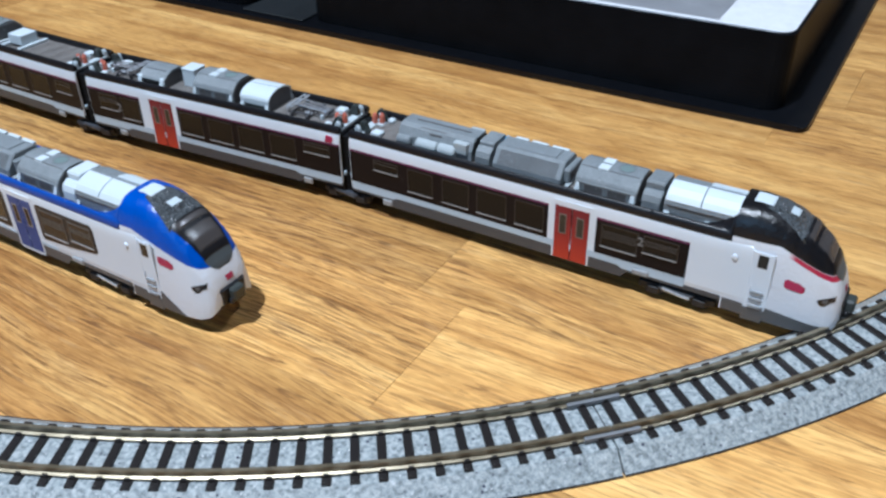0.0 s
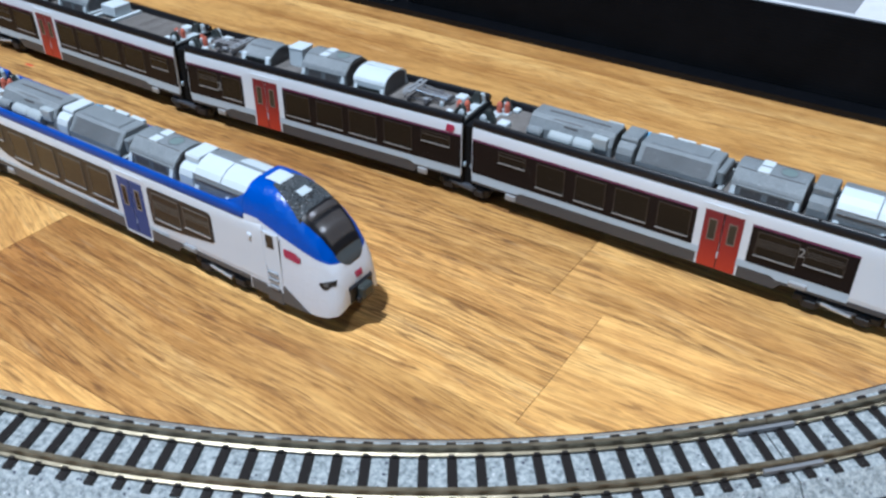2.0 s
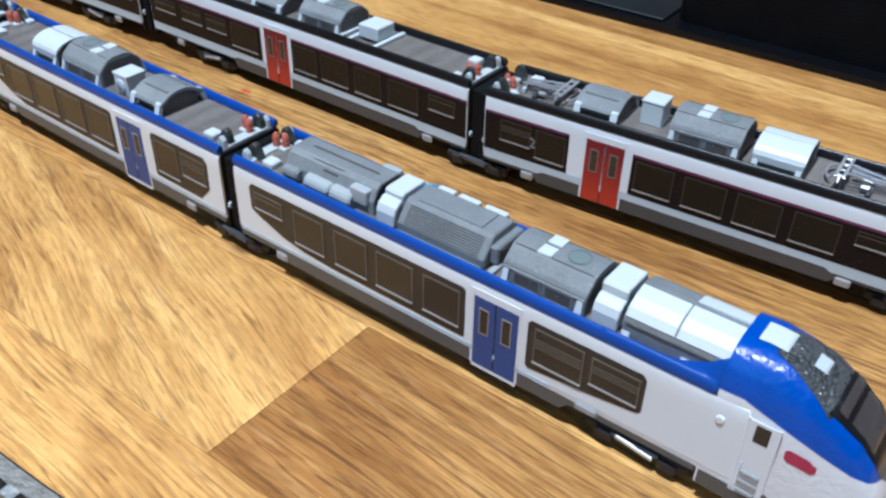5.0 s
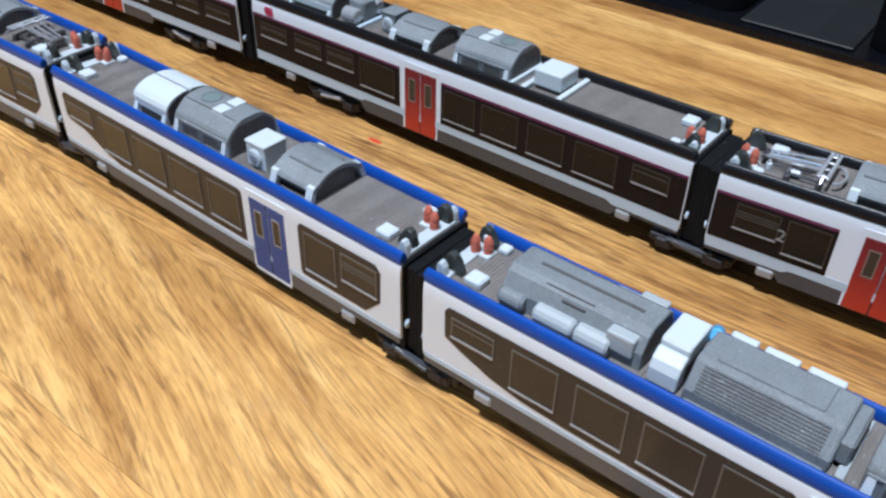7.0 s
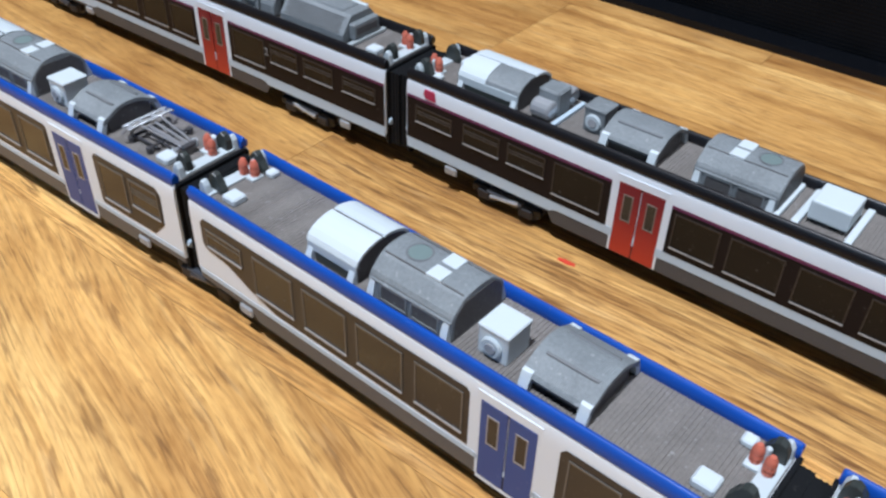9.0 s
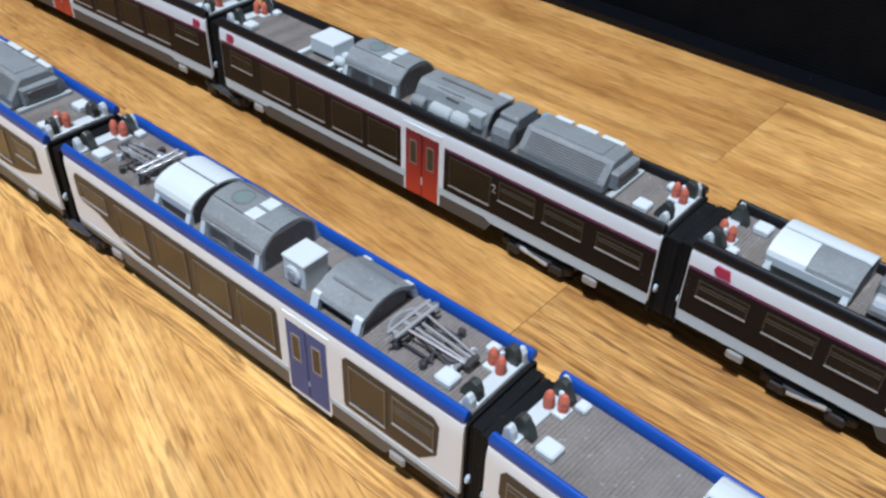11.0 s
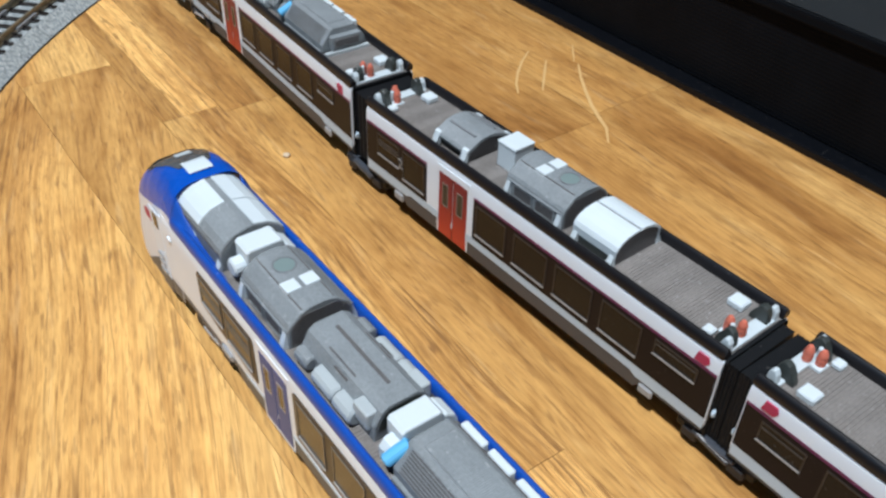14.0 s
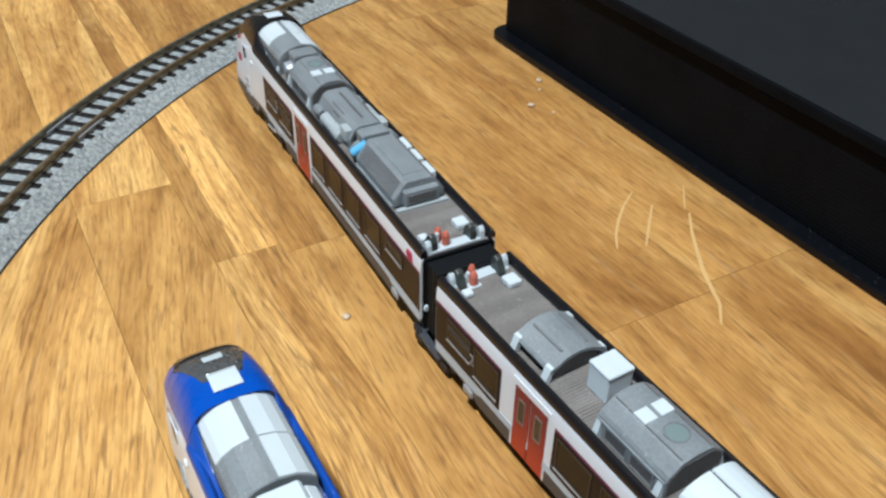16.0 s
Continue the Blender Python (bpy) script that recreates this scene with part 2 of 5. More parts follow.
    heart = n.ramp(n.maths("ADD", n.maths("MULTIPLY", along.outputs["X"], 4.0), n.maths("ADD", n.maths("ADD", 1.95, n.maths("MULTIPLY", along.outputs["Y"], 8.0)), n.maths("MULTIPLY", n.maths("SUBTRACT", rings, 0.5), 0.9))), [(0.06, (1, 1, 1)), (0.5, (0, 0, 0))])
    base = n.mix(n.maths("MULTIPLY", heart, n.maths("SUBTRACT", 1.0, info.outputs["Alpha"])), base, (0.68, 0.55, 0.47), "MULTIPLY")
    pale = n.ramp(n.noise(stretched(60, 420), 1.0, 2, 0.5), [(0.60, (0, 0, 0)), (0.70, (1, 1, 1))])
    base = n.mix(n.maths("MULTIPLY", pale, 0.16), base, (0.70, 0.50, 0.25))
    flecks = n.noise(stretched(190, 1100), 1.0, 2, 0.5, 0.3)
    base = n.mix(n.maths("SUBTRACT", 0.8, n.maths("MULTIPLY", own.outputs[2], 0.4)), base, n.ramp(flecks, [(0.34, (0.74, 0.68, 0.63)), (0.5, (1.0, 1.0, 1.0)), (0.68, (1.12, 1.13, 1.13))]), "MULTIPLY")
    mottle = n.noise(stretched(42, 130), 1.0, 3, 0.6, 0.6)
    base = n.mix(n.maths("ADD", 0.45, n.maths("MULTIPLY", kind, 0.4)), base, n.ramp(mottle, [(0.36, (0.80, 0.75, 0.70)), (0.5, (1.0, 1.0, 1.0)), (0.66, (1.12, 1.13, 1.14))]), "MULTIPLY")
    blotch = n.noise(stretched(22, 48), 1.0, 3, 0.55, 0.9)
    base = n.mix(n.maths("MULTIPLY", kind, 0.75), base, n.ramp(blotch, [(0.34, (0.80, 0.73, 0.66)), (0.47, (1.0, 1.0, 1.0)), (0.68, (1.08, 1.09, 1.10))]), "MULTIPLY")
    n.bump(n.mix(0.6, fibre, dark), 0.3, 0.0002)
    n.shader.inputs["Specular IOR Level"].default_value = 0.3
    return n.finish(base, n.ramp(bands, [(0.3, (0.42, 0.42, 0.42)), (0.7, (0.54, 0.54, 0.54))]))


M["wood"] = wood()


def ballast():
    n = Nodes("speckled_grey_ballast")
    vec = n.coords()
    a = n.noise(vec, 900, 3, 0.7)
    b = n.add("ShaderNodeTexVoronoi")
    n.link(vec, b.inputs["Vector"])
    b.inputs["Scale"].default_value = 620
    col = n.ramp(a, [(0.3, (0.12, 0.14, 0.148)), (0.5, (0.30, 0.335, 0.345)), (0.72, (0.50, 0.53, 0.535))])
    dark = n.ramp(b.outputs["Distance"], [(0.16, (1, 1, 1)), (0.26, (0, 0, 0))])
    pick = n.ramp(n.noise(vec, 420, 2), [(0.5, (0, 0, 0)), (0.6, (1, 1, 1))])
    col = n.mix(n.mix(1.0, dark, pick, "MULTIPLY"), col, (0.035, 0.04, 0.07))
    # glints on the stones are painted as tiny pale specks
    glint = n.ramp(n.noise(vec, 1500, 1), [(0.72, (0, 0, 0)), (0.76, (1, 1, 1))])
    col = n.mix(glint, col, (0.75, 0.76, 0.78))
    n.bump(n.mix(0.5, a, b.outputs["Distance"]), 0.6, 0.0004)
    return n.finish(col, 0.5)


M["ballast"] = ballast()

def glitter():
    """Dark grey paint with a rough sparkling skin."""
    n = Nodes("glittering_dark_grey")
    vec = n.coords()
    cells = n.add("ShaderNodeTexVoronoi")
    n.link(vec, cells.inputs["Vector"])
    cells.inputs["Scale"].default_value = 1250
    patch = n.ramp(n.noise(vec, 220, 2), [(0.4, (0.2, 0.2, 0.2)), (0.6, (1, 1, 1))])
    n.bump(n.mix(1.0, cells.outputs["Distance"], patch, "MULTIPLY"), 1.0, 0.0009)
    return n.finish(n.mix(n.noise(vec, 500, 3), (0.045, 0.052, 0.058), (0.10, 0.11, 0.118)), 0.14)


M["glitter"] = glitter()
M["sleeper"] = plastic("black_brown_sleeper", (0.010, 0.008, 0.008), 0.45, 0.25, 0.3)


def rail_metal():
    n = Nodes("nickel_silver_rail")
    vec = n.coords()
    a = n.noise(vec, 300, 3)
    col = n.ramp(a, [(0.3, (0.19, 0.16, 0.105)), (0.7, (0.34, 0.295, 0.21))])
    n.bump(n.noise(vec, 2500, 2), 0.1, 0.0001)
    return n.finish(col, 0.38, 0.7)


M["rail"] = rail_metal()


def case_black():
    n = Nodes("black_case_board")
    vec = n.coords()
    a = n.noise(vec, 60, 3)
    col = n.ramp(a, [(0.3, (0.003, 0.0036, 0.005)), (0.7, (0.0055, 0.0065, 0.009))])
    leaf = n.add("ShaderNodeTexWave", wave_type="BANDS", bands_direction="Z")
    n.link(vec, leaf.inputs["Vector"])
    leaf.inputs["Scale"].default_value, leaf.inputs["Distortion"].default_value = 260, 0.4
    col = n.mix(n.maths("MULTIPLY", leaf.outputs["Fac"], 0.4), col, (0.007, 0.0076, 0.0072))
    n.bump(n.mix(0.25, leaf.outputs["Fac"], n.noise(vec, 900, 3)), 0.25, 0.0002)
    n.shader.inputs["Specular IOR Level"].default_value = 0.04
    return n.finish(col, 0.4)


M["case"] = case_black()
M["case_cover"] = plastic("blue_black_cover", (0.0035, 0.0042, 0.006), 0.3, 0.15, 0.1, 0.0, 0.25)
M["case_grey"] = plastic("dark_grey_lining", (0.013, 0.0155, 0.0178), 0.5, 0.15, 0.15, 0.0, 0.3)


def sleeve_print():
    """Printed paper sleeve: pale with a stepped patch of grey."""
    n = Nodes("printed_paper_sleeve")
    vec = n.coords()
    cloud = n.noise(vec, 160, 4, 0.7)
    col = n.ramp(cloud, [(0.3, (0.66, 0.68, 0.72)), (0.7, (0.76, 0.78, 0.82))])
    return n.finish(col, 0.25)


M["sleeve"] = sleeve_print()
M["print_grey"] = plastic("grey_printed_patch", (0.24, 0.25, 0.27), 0.3, 0.25, 0.05)
M["wall"] = plastic("room_wall_paint", (0.19, 0.187, 0.18), 0.8, 0.04, 0.1)
M["lamp_white"] = plastic("lamp_housing", (0.8, 0.8, 0.78), 0.5, 0.03, 0.05)
M["red_crumb"] = plastic("red_crumb", (0.65, 0.06, 0.03), 0.5, 0.1, 0.2)
M["scuff"] = plastic("pale_scuffed_wood", (0.56, 0.36, 0.145), 0.6, 0.1, 0.2)
M["crumb"] = plastic("pale_crumb", (0.56, 0.44, 0.30), 0.6, 0.1, 0.2)

# ---- mesh helpers: lengths in millimetres ----
MM = 0.001


RISE = 1.0


def up(z):
    """Height on the models: their bodies stand RISE times taller above the axles, up to the roof deck."""
    if z < 4.5:
        return z
    return 4.5 + (min(z, 22.3) - 4.5) * RISE + max(0.0, z - 22.3)


def part(name, bm, material, parent=None, label="", smooth=False):
    for v in bm.verts:
        v.co.z = up(v.co.z)
        v.co *= MM
    bmesh.ops.recalc_face_normals(bm, faces=bm.faces)
    data = bpy.data.meshes.new(name)
    if smooth:
        for f in bm.faces:
            f.smooth = True
    bm.to_mesh(data)
    bm.free()
    data.materials.append(M[material] if isinstance(material, str) else material)
    ob = new(name, data)
    if parent is not None:
        ob.parent = parent
    if label:
        ob["label"] = label
    return ob


def thing(name, label, category, m=None, group="", kind=""):
    ob = new(name)
    ob.empty_display_size = 0.01
    ob.matrix_world = m if m is not None else Matrix()
    return tagged(ob, label, category, group, kind)


def box(bm, x0, x1, y0, y1, z0, z1, bev=0.0, seg=1):
    x0, x1, y0, y1, z0, z1 = min(x0, x1), max(x0, x1), min(y0, y1), max(y0, y1), min(z0, z1), max(z0, z1)
    made = bmesh.ops.create_cube(bm, size=1.0)["verts"]
    for v in made:
        v.co = Vector((x0 + (v.co.x + 0.5) * (x1 - x0), y0 + (v.co.y + 0.5) * (y1 - y0), z0 + (v.co.z + 0.5) * (z1 - z0)))
    if bev > 0:
        edges = {e for v in made for e in v.link_edges}
        bmesh.ops.bevel(bm, geom=list(edges), offset=bev, segments=seg, affect="EDGES", profile=0.5)
    return bm


def boxed(*args, **kw):
    return box(bmesh.new(), *args, **kw)


def prism(bm, outline, a, b, axis="x", bev=0.0):
    """An outline extruded along an axis: (y, z) along x, (x, z) along y, (x, y) along z."""
    def place(p, t):
        return {"x": (t, p[0], p[1]), "y": (p[0], t, p[1]), "z": (p[0], p[1], t)}[axis]
    low = [bm.verts.new(place(p, a)) for p in outline]
    high = [bm.verts.new(place(p, b)) for p in outline]
    count = len(outline)
    faces = [bm.faces.new(low), bm.faces.new(list(reversed(high)))]
    for i in range(count):
        faces.append(bm.faces.new((low[i], high[i], high[(i + 1) % count], low[(i + 1) % count])))
    if bev > 0:
        caps = list(faces[0].edges) + list(faces[1].edges)
        bmesh.ops.bevel(bm, geom=caps, offset=bev, segments=2, affect="EDGES", profile=0.5)
    return bm


def rod(bm, p, q, r, seg=8, r2=None):
    p, q = Vector(p), Vector(q)
    axis = q - p
    turn = axis.to_track_quat("Z", "Y").to_matrix()
    r2 = r if r2 is None else r2
    rings = []
    for base, rad in ((p, r), (q, r2)):
        rings.append([bm.verts.new(base + turn @ Vector((rad * math.cos(2 * math.pi * i / seg), rad * math.sin(2 * math.pi * i / seg), 0))) for i in range(seg)])
    for i in range(seg):
        bm.faces.new((rings[0][i], rings[0][(i + 1) % seg], rings[1][(i + 1) % seg], rings[1][i]))
    bm.faces.new(list(reversed(rings[0])))
    bm.faces.new(rings[1])
    return bm


def tube(points, r, seg=6):
    """A bent rod in one piece, through points that keep one height."""
    bm, rings = bmesh.new(), []
    for i, p in enumerate(points):
        a, b = Vector(points[max(0, i - 1)]), Vector(points[min(len(points) - 1, i + 1)])
        side = (b - a).normalized().cross(Vector((0, 0, 1)))
        rings.append([bm.verts.new(Vector(p) + side * (r * math.cos(2 * math.pi * k / seg)) + Vector((0, 0, r * math.sin(2 * math.pi * k / seg)))) for k in range(seg)])
    for p, q in zip(rings, rings[1:]):
        for k in range(seg):
            bm.faces.new((p[k], p[(k + 1) % seg], q[(k + 1) % seg], q[k]))
    bm.faces.new(rings[0])
    bm.faces.new(list(reversed(rings[-1])))
    return bm


def drum(bm, p, q, r, bev=0.25, seg=14):
    """A short cylinder with rounded rims."""
    p, q = Vector(p), Vector(q)
    d = (q - p).normalized() * bev
    rod(bm, p, p + d, r - bev, seg, r)
    rod(bm, p + d, q - d, r, seg)
    rod(bm, q - d, q, r, seg, r - bev)
    return bm


def lathe(x, y, profile, seg=12):
    """A turned upright piece from (radius, height over the roof deck) pairs."""
    bm = bmesh.new()
    rings = [[bm.verts.new((x + r * math.cos(2 * math.pi * i / seg), y + r * math.sin(2 * math.pi * i / seg), DECK + h)) for i in range(seg)] for r, h in profile]
    for p, q in zip(rings, rings[1:]):
        for i in range(seg):
            bm.faces.new((p[i], p[(i + 1) % seg], q[(i + 1) % seg], q[i]))
    bm.faces.new(list(reversed(rings[0])))
    bm.faces.new(rings[-1])
    return bm


def ring_frame(bm, x0, x1, z0, z1, y0, y1, w):
    box(bm, x0, x1, y0, y1, z1 - w, z1)
    box(bm, x0, x1, y0, y1, z0, z0 + w)
    box(bm, x0, x0 + w, y0, y1, z0 + w, z1 - w)
    box(bm, x1 - w, x1, y0, y1, z0 + w, z1 - w)
    return bm

# ---- room and floor ----
room_wall = part("wall_north", boxed(-2400, 2400, 2600, 2700, -10, 2100), "wall")
tagged(room_wall, "plain pale painted room wall", "wall", kind="structure")
for name, dims in (("wall_east", (2300, 2400, -2200, 2600, -10, 2100)), ("wall_west", (-2400, -2300, -2200, 2600, -10, 2100))):
    tagged(part(name, boxed(*dims), "wall"), "plain pale painted room wall", "wall", kind="structure")
bm = bmesh.new()
for x0, x1, z0, z1 in ((-2400, -1000, -10, 2100), (0, 2400, -10, 2100), (-1000, 0, -10, 650), (-1000, 0, 1650, 2100)):
    box(bm, x0, x1, -2300, -2200, z0, z1)
tagged(part("wall_south", bm, "wall"), "plain pale painted room wall with a window", "wall", kind="structure")
pane_frame = thing("window_1", "white framed room window letting in daylight", "window", kind="structure")
part("window_frame", ring_frame(bmesh.new(), -1000, 0, 650, 1650, -2290, -2210, 45), "lamp_white", pane_frame)
tagged(part("ceiling", boxed(-2400, 2400, -2300, 2700, 2100, 2200), "wall"), "plain pale painted ceiling", "ceiling", kind="structure")
for x, y in ((-340, -620), (750, 750)):
    lamp = thing("ceiling_lamp", "white disc ceiling lamp with a shallow housing", "lamp", Matrix.Translation((x * MM, y * MM, 0)), "ceiling lamps")
    part("housing", drum(bmesh.new(), (0, 0, 1950), (0, 0, 2100), 120, 10, 32), "lamp_white", lamp)
floor = part("floor", boxed(-2300, 2300, -2200, 2600, -12, -1.5), "wood")
tagged(floor, "oiled oak strip floor with staves end to end", "floor", kind="structure")
floor.color = (0.6, 0.5, 0.6, 1.0)

# ---- the oval of track ----
RADIUS, RX, LX, CY = 315.0, -296.5, -558.5, 166.0
GAUGE = 5.1


def arc_ribbon(bm, profile, centre, a0, a1, steps):
    """A profile of (radius offset, z) swept round a centre."""
    rows = []
    for i in range(steps + 1):
        a = radians(a0 + (a1 - a0) * i / steps)
        rows.append([bm.verts.new((centre[0] + (RADIUS + o) * math.cos(a), centre[1] + (RADIUS + o) * math.sin(a), z)) for o, z in profile])
    count = len(profile)
    for p, q in zip(rows, rows[1:]):
        for j in range(count):
            bm.faces.new((p[j], p[(j + 1) % count], q[(j + 1) % count], q[j]))
    bm.faces.new(rows[0])
    bm.faces.new(list(reversed(rows[-1])))
    return bm


BED = [(-12.8, 0.0), (-12.6, 0.5), (-8.4, 4.2), (8.4, 4.2), (12.6, 0.5), (12.8, 0.0)]
FOOT = [(-12.95, 0.02), (-12.95, 0.45), (12.95, 0.45), (12.95, 0.02)]
RAIL = [(-0.75, 4.75), (-0.75, 5.05), (-0.2, 5.3), (-0.2, 6.2), (-0.42, 6.4), (-0.42, 6.9), (0.42, 6.9), (0.42, 6.4), (0.2, 6.2), (0.2, 5.3), (0.75, 5.05), (0.75, 4.75)]
sleeper_bm = box(bmesh.new(), -8.2, 8.2, -0.95, 0.95, 3.9, 4.78, 0.12)
sleeper_mesh = None
chair_mesh = None


def sleeper_at(parent, x, y, a):
    global sleeper_mesh, chair_mesh
    if sleeper_mesh is None:
        first = part("sleeper", sleeper_bm, "sleeper", parent)
        sleeper_mesh = first.data
        bm = bmesh.new()
        for s in (-1, 1):
            for e in (-1, 1):
                box(bm, s * GAUGE + e * 0.95 - 0.35, s * GAUGE + e * 0.95 + 0.35, -0.55, 0.55, 4.7, 5.35)
        clip = part("rail_clip", bm, "sleeper", first)
        chair_mesh = clip.data
    else:
        first = new("sleeper", sleeper_mesh)
        first.parent = parent
        clip = new("rail_clip", chair_mesh)
        clip.parent = first
    first.matrix_basis = Matrix.Translation((x * MM, y * MM, 0)) @ Matrix.Rotation(a, 4, "Z")


def curved_track(centre, a0, a1):
    piece = thing("track_section", "curved model railway track on speckled grey plastic ballast", "track", None, "oval of track")
    part("roadbed", arc_ribbon(bmesh.new(), BED, centre, a0 + 0.04, a1 - 0.04, 48), "ballast", piece)
    part("base_strip", arc_ribbon(bmesh.new(), FOOT, centre, a0 + 0.04, a1 - 0.04, 48), "sleeper", piece, "dark brown base edge")
    for s in (-1, 1):
        part("rail", arc_ribbon(bmesh.new(), [(s * GAUGE + o, z) for o, z in RAIL], centre, a0 + 0.03, a1 - 0.03, 64), "rail", piece, "nickel silver rail")
        for end, sign in ((a0, 1), (a1, -1)):
            bm = arc_ribbon(bmesh.new(), [(s * GAUGE - 1.15, 4.78), (s * GAUGE - 1.15, 5.75), (s * GAUGE + 1.15, 5.75), (s * GAUGE + 1.15, 4.78)], centre, min(end, end + sign * 1.1), max(end, end + sign * 1.1), 4)
            part("rail_joiner", bm, "joiner", piece, "grey plastic rail joiner")
    count = 45
    for i in range(count):
        a = radians(a0 + (a1 - a0) * (i + 0.5) / count)
        sleeper_at(piece, centre[0] + RADIUS * math.cos(a), centre[1] + RADIUS * math.sin(a), a)
    return piece


def straight_track(x0, x1, y):
    piece = thing("track_section", "straight model railway track on speckled grey plastic ballast", "track", None, "oval of track")
    part("roadbed", prism(bmesh.new(), [(y + o, z) for o, z in BED], x0 + 0.2, x1 - 0.2), "ballast", piece)
    part("base_strip", prism(bmesh.new(), [(y + o, z) for o, z in FOOT], x0 + 0.2, x1 - 0.2), "sleeper", piece, "dark brown base edge")
    for s in (-1, 1):
        part("rail", prism(bmesh.new(), [(y + s * GAUGE + o, z) for o, z in RAIL], x0, x1), "rail", piece, "nickel silver rail")
    count = round((x1 - x0) / 5.5)
    for i in range(count):
        sleeper_at(piece, x0 + (x1 - x0) * (i + 0.5) / count, y, math.pi / 2)
    return piece


for a in (-90, -45, 0, 45):
    curved_track((RX, CY), a, a + 45)
for a in (90, 135, 180, 225):
    curved_track((LX, CY), a, a + 45)
for y in (CY - RADIUS, CY + RADIUS):
    straight_track(LX, (LX + RX) / 2, y)
    straight_track((LX + RX) / 2, RX, y)

# ---- the cars: x runs along the train, y across, z up from the floor ----
HALF = 8.9
RISE = 1.09
DECK = 22.3
SCHEMES = {
    "white": dict(rim="black", door="door_red", band="band", colour="white and black", group="cars of the white train"),
    "blue": dict(rim="blue", door="door_blue", band="band_blue", colour="white and blue", group="cars of the blue train"),
}
# body outline with a rounded upper edge, and the rounded roof edge above it, in (y, z)
SIDE = [(8.75, 7.4), (8.9, 8.6), (8.9, 18.8)] + [(8.45 + 0.45 * math.cos(radians(a)), 18.8 + 3.3 * math.sin(radians(a))) for a in range(10, 91, 10)]
BODY = [(-y, z) for y, z in SIDE] + [(-7.1, 22.1), (-7.1, 21.9), (7.1, 21.9), (7.1, 22.1)] + list(reversed(SIDE))
RIM = [(-8.72, 22.2), (-8.76, 22.8)] + [(-7.96 - 0.8 * math.cos(radians(a)), 22.8 + 1.6 * math.sin(radians(a))) for a in range(12, 169, 12)] + [(-7.16, 22.8), (-7.2, 22.2)]


def mirror(outline, s):
    return [(y * -s, z) for y, z in outline] if s > 0 else outline


def side_panel(bm, outline, s, y0, y1):
    """A panel in the side's plane, from y0 to y1 out of the middle, on side s."""
    return prism(bm, outline, s * y0, s * y1, "y")


def add_window(car, s, x0, x1, z0, z1, slats, scheme):
    z0 += 0.45
    rim, glass = ("rim_dark", "pane_dark") if scheme == "white" else ("pane_frame", "pane")
    if scheme == "white":
        z1 = min(z1, 17.8)
    y = HALF + 0.16
    frame_part = part("window", ring_frame(bmesh.new(), x0, x1, z0, z1, min(s * (y - 0.05), s * (y + 0.1)), max(s * (y - 0.05), s * (y + 0.1)), 0.28), rim, car)
    part("pane", boxed(x0 + 0.25, x1 - 0.25, min(s * (y - 0.3), s * y), max(s * (y - 0.3), s * y), z0 + 0.25, z1 - 0.25), glass, frame_part, "smoked dark pane")
    # pale strip paints the glint along the window's lower edge
    part("sill", boxed(x0, x1 - 0.1, min(s * y, s * (y + 0.3)), max(s * y, s * (y + 0.3)), z0 - 0.04, z0 + (0.16 if scheme == "white" else 0.24)), "pale_edge", frame_part, "pale lower sill with its glint painted in")
    for k in range(slats):
        z = z1 - (z1 - z0) * 0.3 - 0.55 * k
        part("slat", boxed(x0 + 0.4, x1 - 0.4, min(s * (y - 0.02), s * (y + 0.12)), max(s * (y - 0.02), s * (y + 0.12)), z - 0.1, z + 0.1), "slat_dark" if scheme == "white" else "slat_mid", frame_part)


def add_door(car, s, x0, x1, scheme):
    y0, y1 = HALF - 0.1, HALF + 0.12
    header = bmesh.new()
    for a, b, c, d in ((x0 - 0.45, x0, 4.75, 19.5), (x1, x1 + 0.45, 4.75, 19.5), (x0 - 0.6, x1 + 0.6, 19.5, 20.9)):
        box(header, a, b, min(s * y0, s * (HALF + 0.06)), max(s * y0, s * (HALF + 0.06)), c, d)
    if scheme == "blue":
        box(header, x0 - 0.2, x1 + 0.2, min(s * y0, s * (HALF + 0.06)), max(s * y0, s * (HALF + 0.06)), 4.0, 4.72)
    part("door_frame", header, "white", car, "white door surround")
    mid = (x0 + x1) / 2
    for a, b in ((x0 + 0.05, mid - 0.12), (mid + 0.12, x1 - 0.05)):
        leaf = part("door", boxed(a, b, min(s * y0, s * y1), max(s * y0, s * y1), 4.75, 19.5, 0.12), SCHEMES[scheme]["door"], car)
        cx = (a + b) / 2
        z0, z1 = 12.0, 17.4
        part("window_rim", ring_frame(bmesh.new(), cx - 1.05, cx + 1.05, z0, z1, min(s * y1, s * (y1 + 0.1)), max(s * y1, s * (y1 + 0.1)), 0.2), "door_rim" if scheme == "white" else "pale_edge", leaf, "thin window rim")
        part("pane", boxed(cx - 0.8, cx + 0.8, min(s * y1, s * (y1 + 0.05)), max(s * y1, s * (y1 + 0.05)), z0 + 0.25, z1 - 0.25), "pane", leaf)
    part("door_gap", boxed(mid - 0.12, mid + 0.12, min(s * y0, s * (y1 - 0.12)), max(s * y0, s * (y1 - 0.12)), 4.75, 19.5), "soft_black", car)


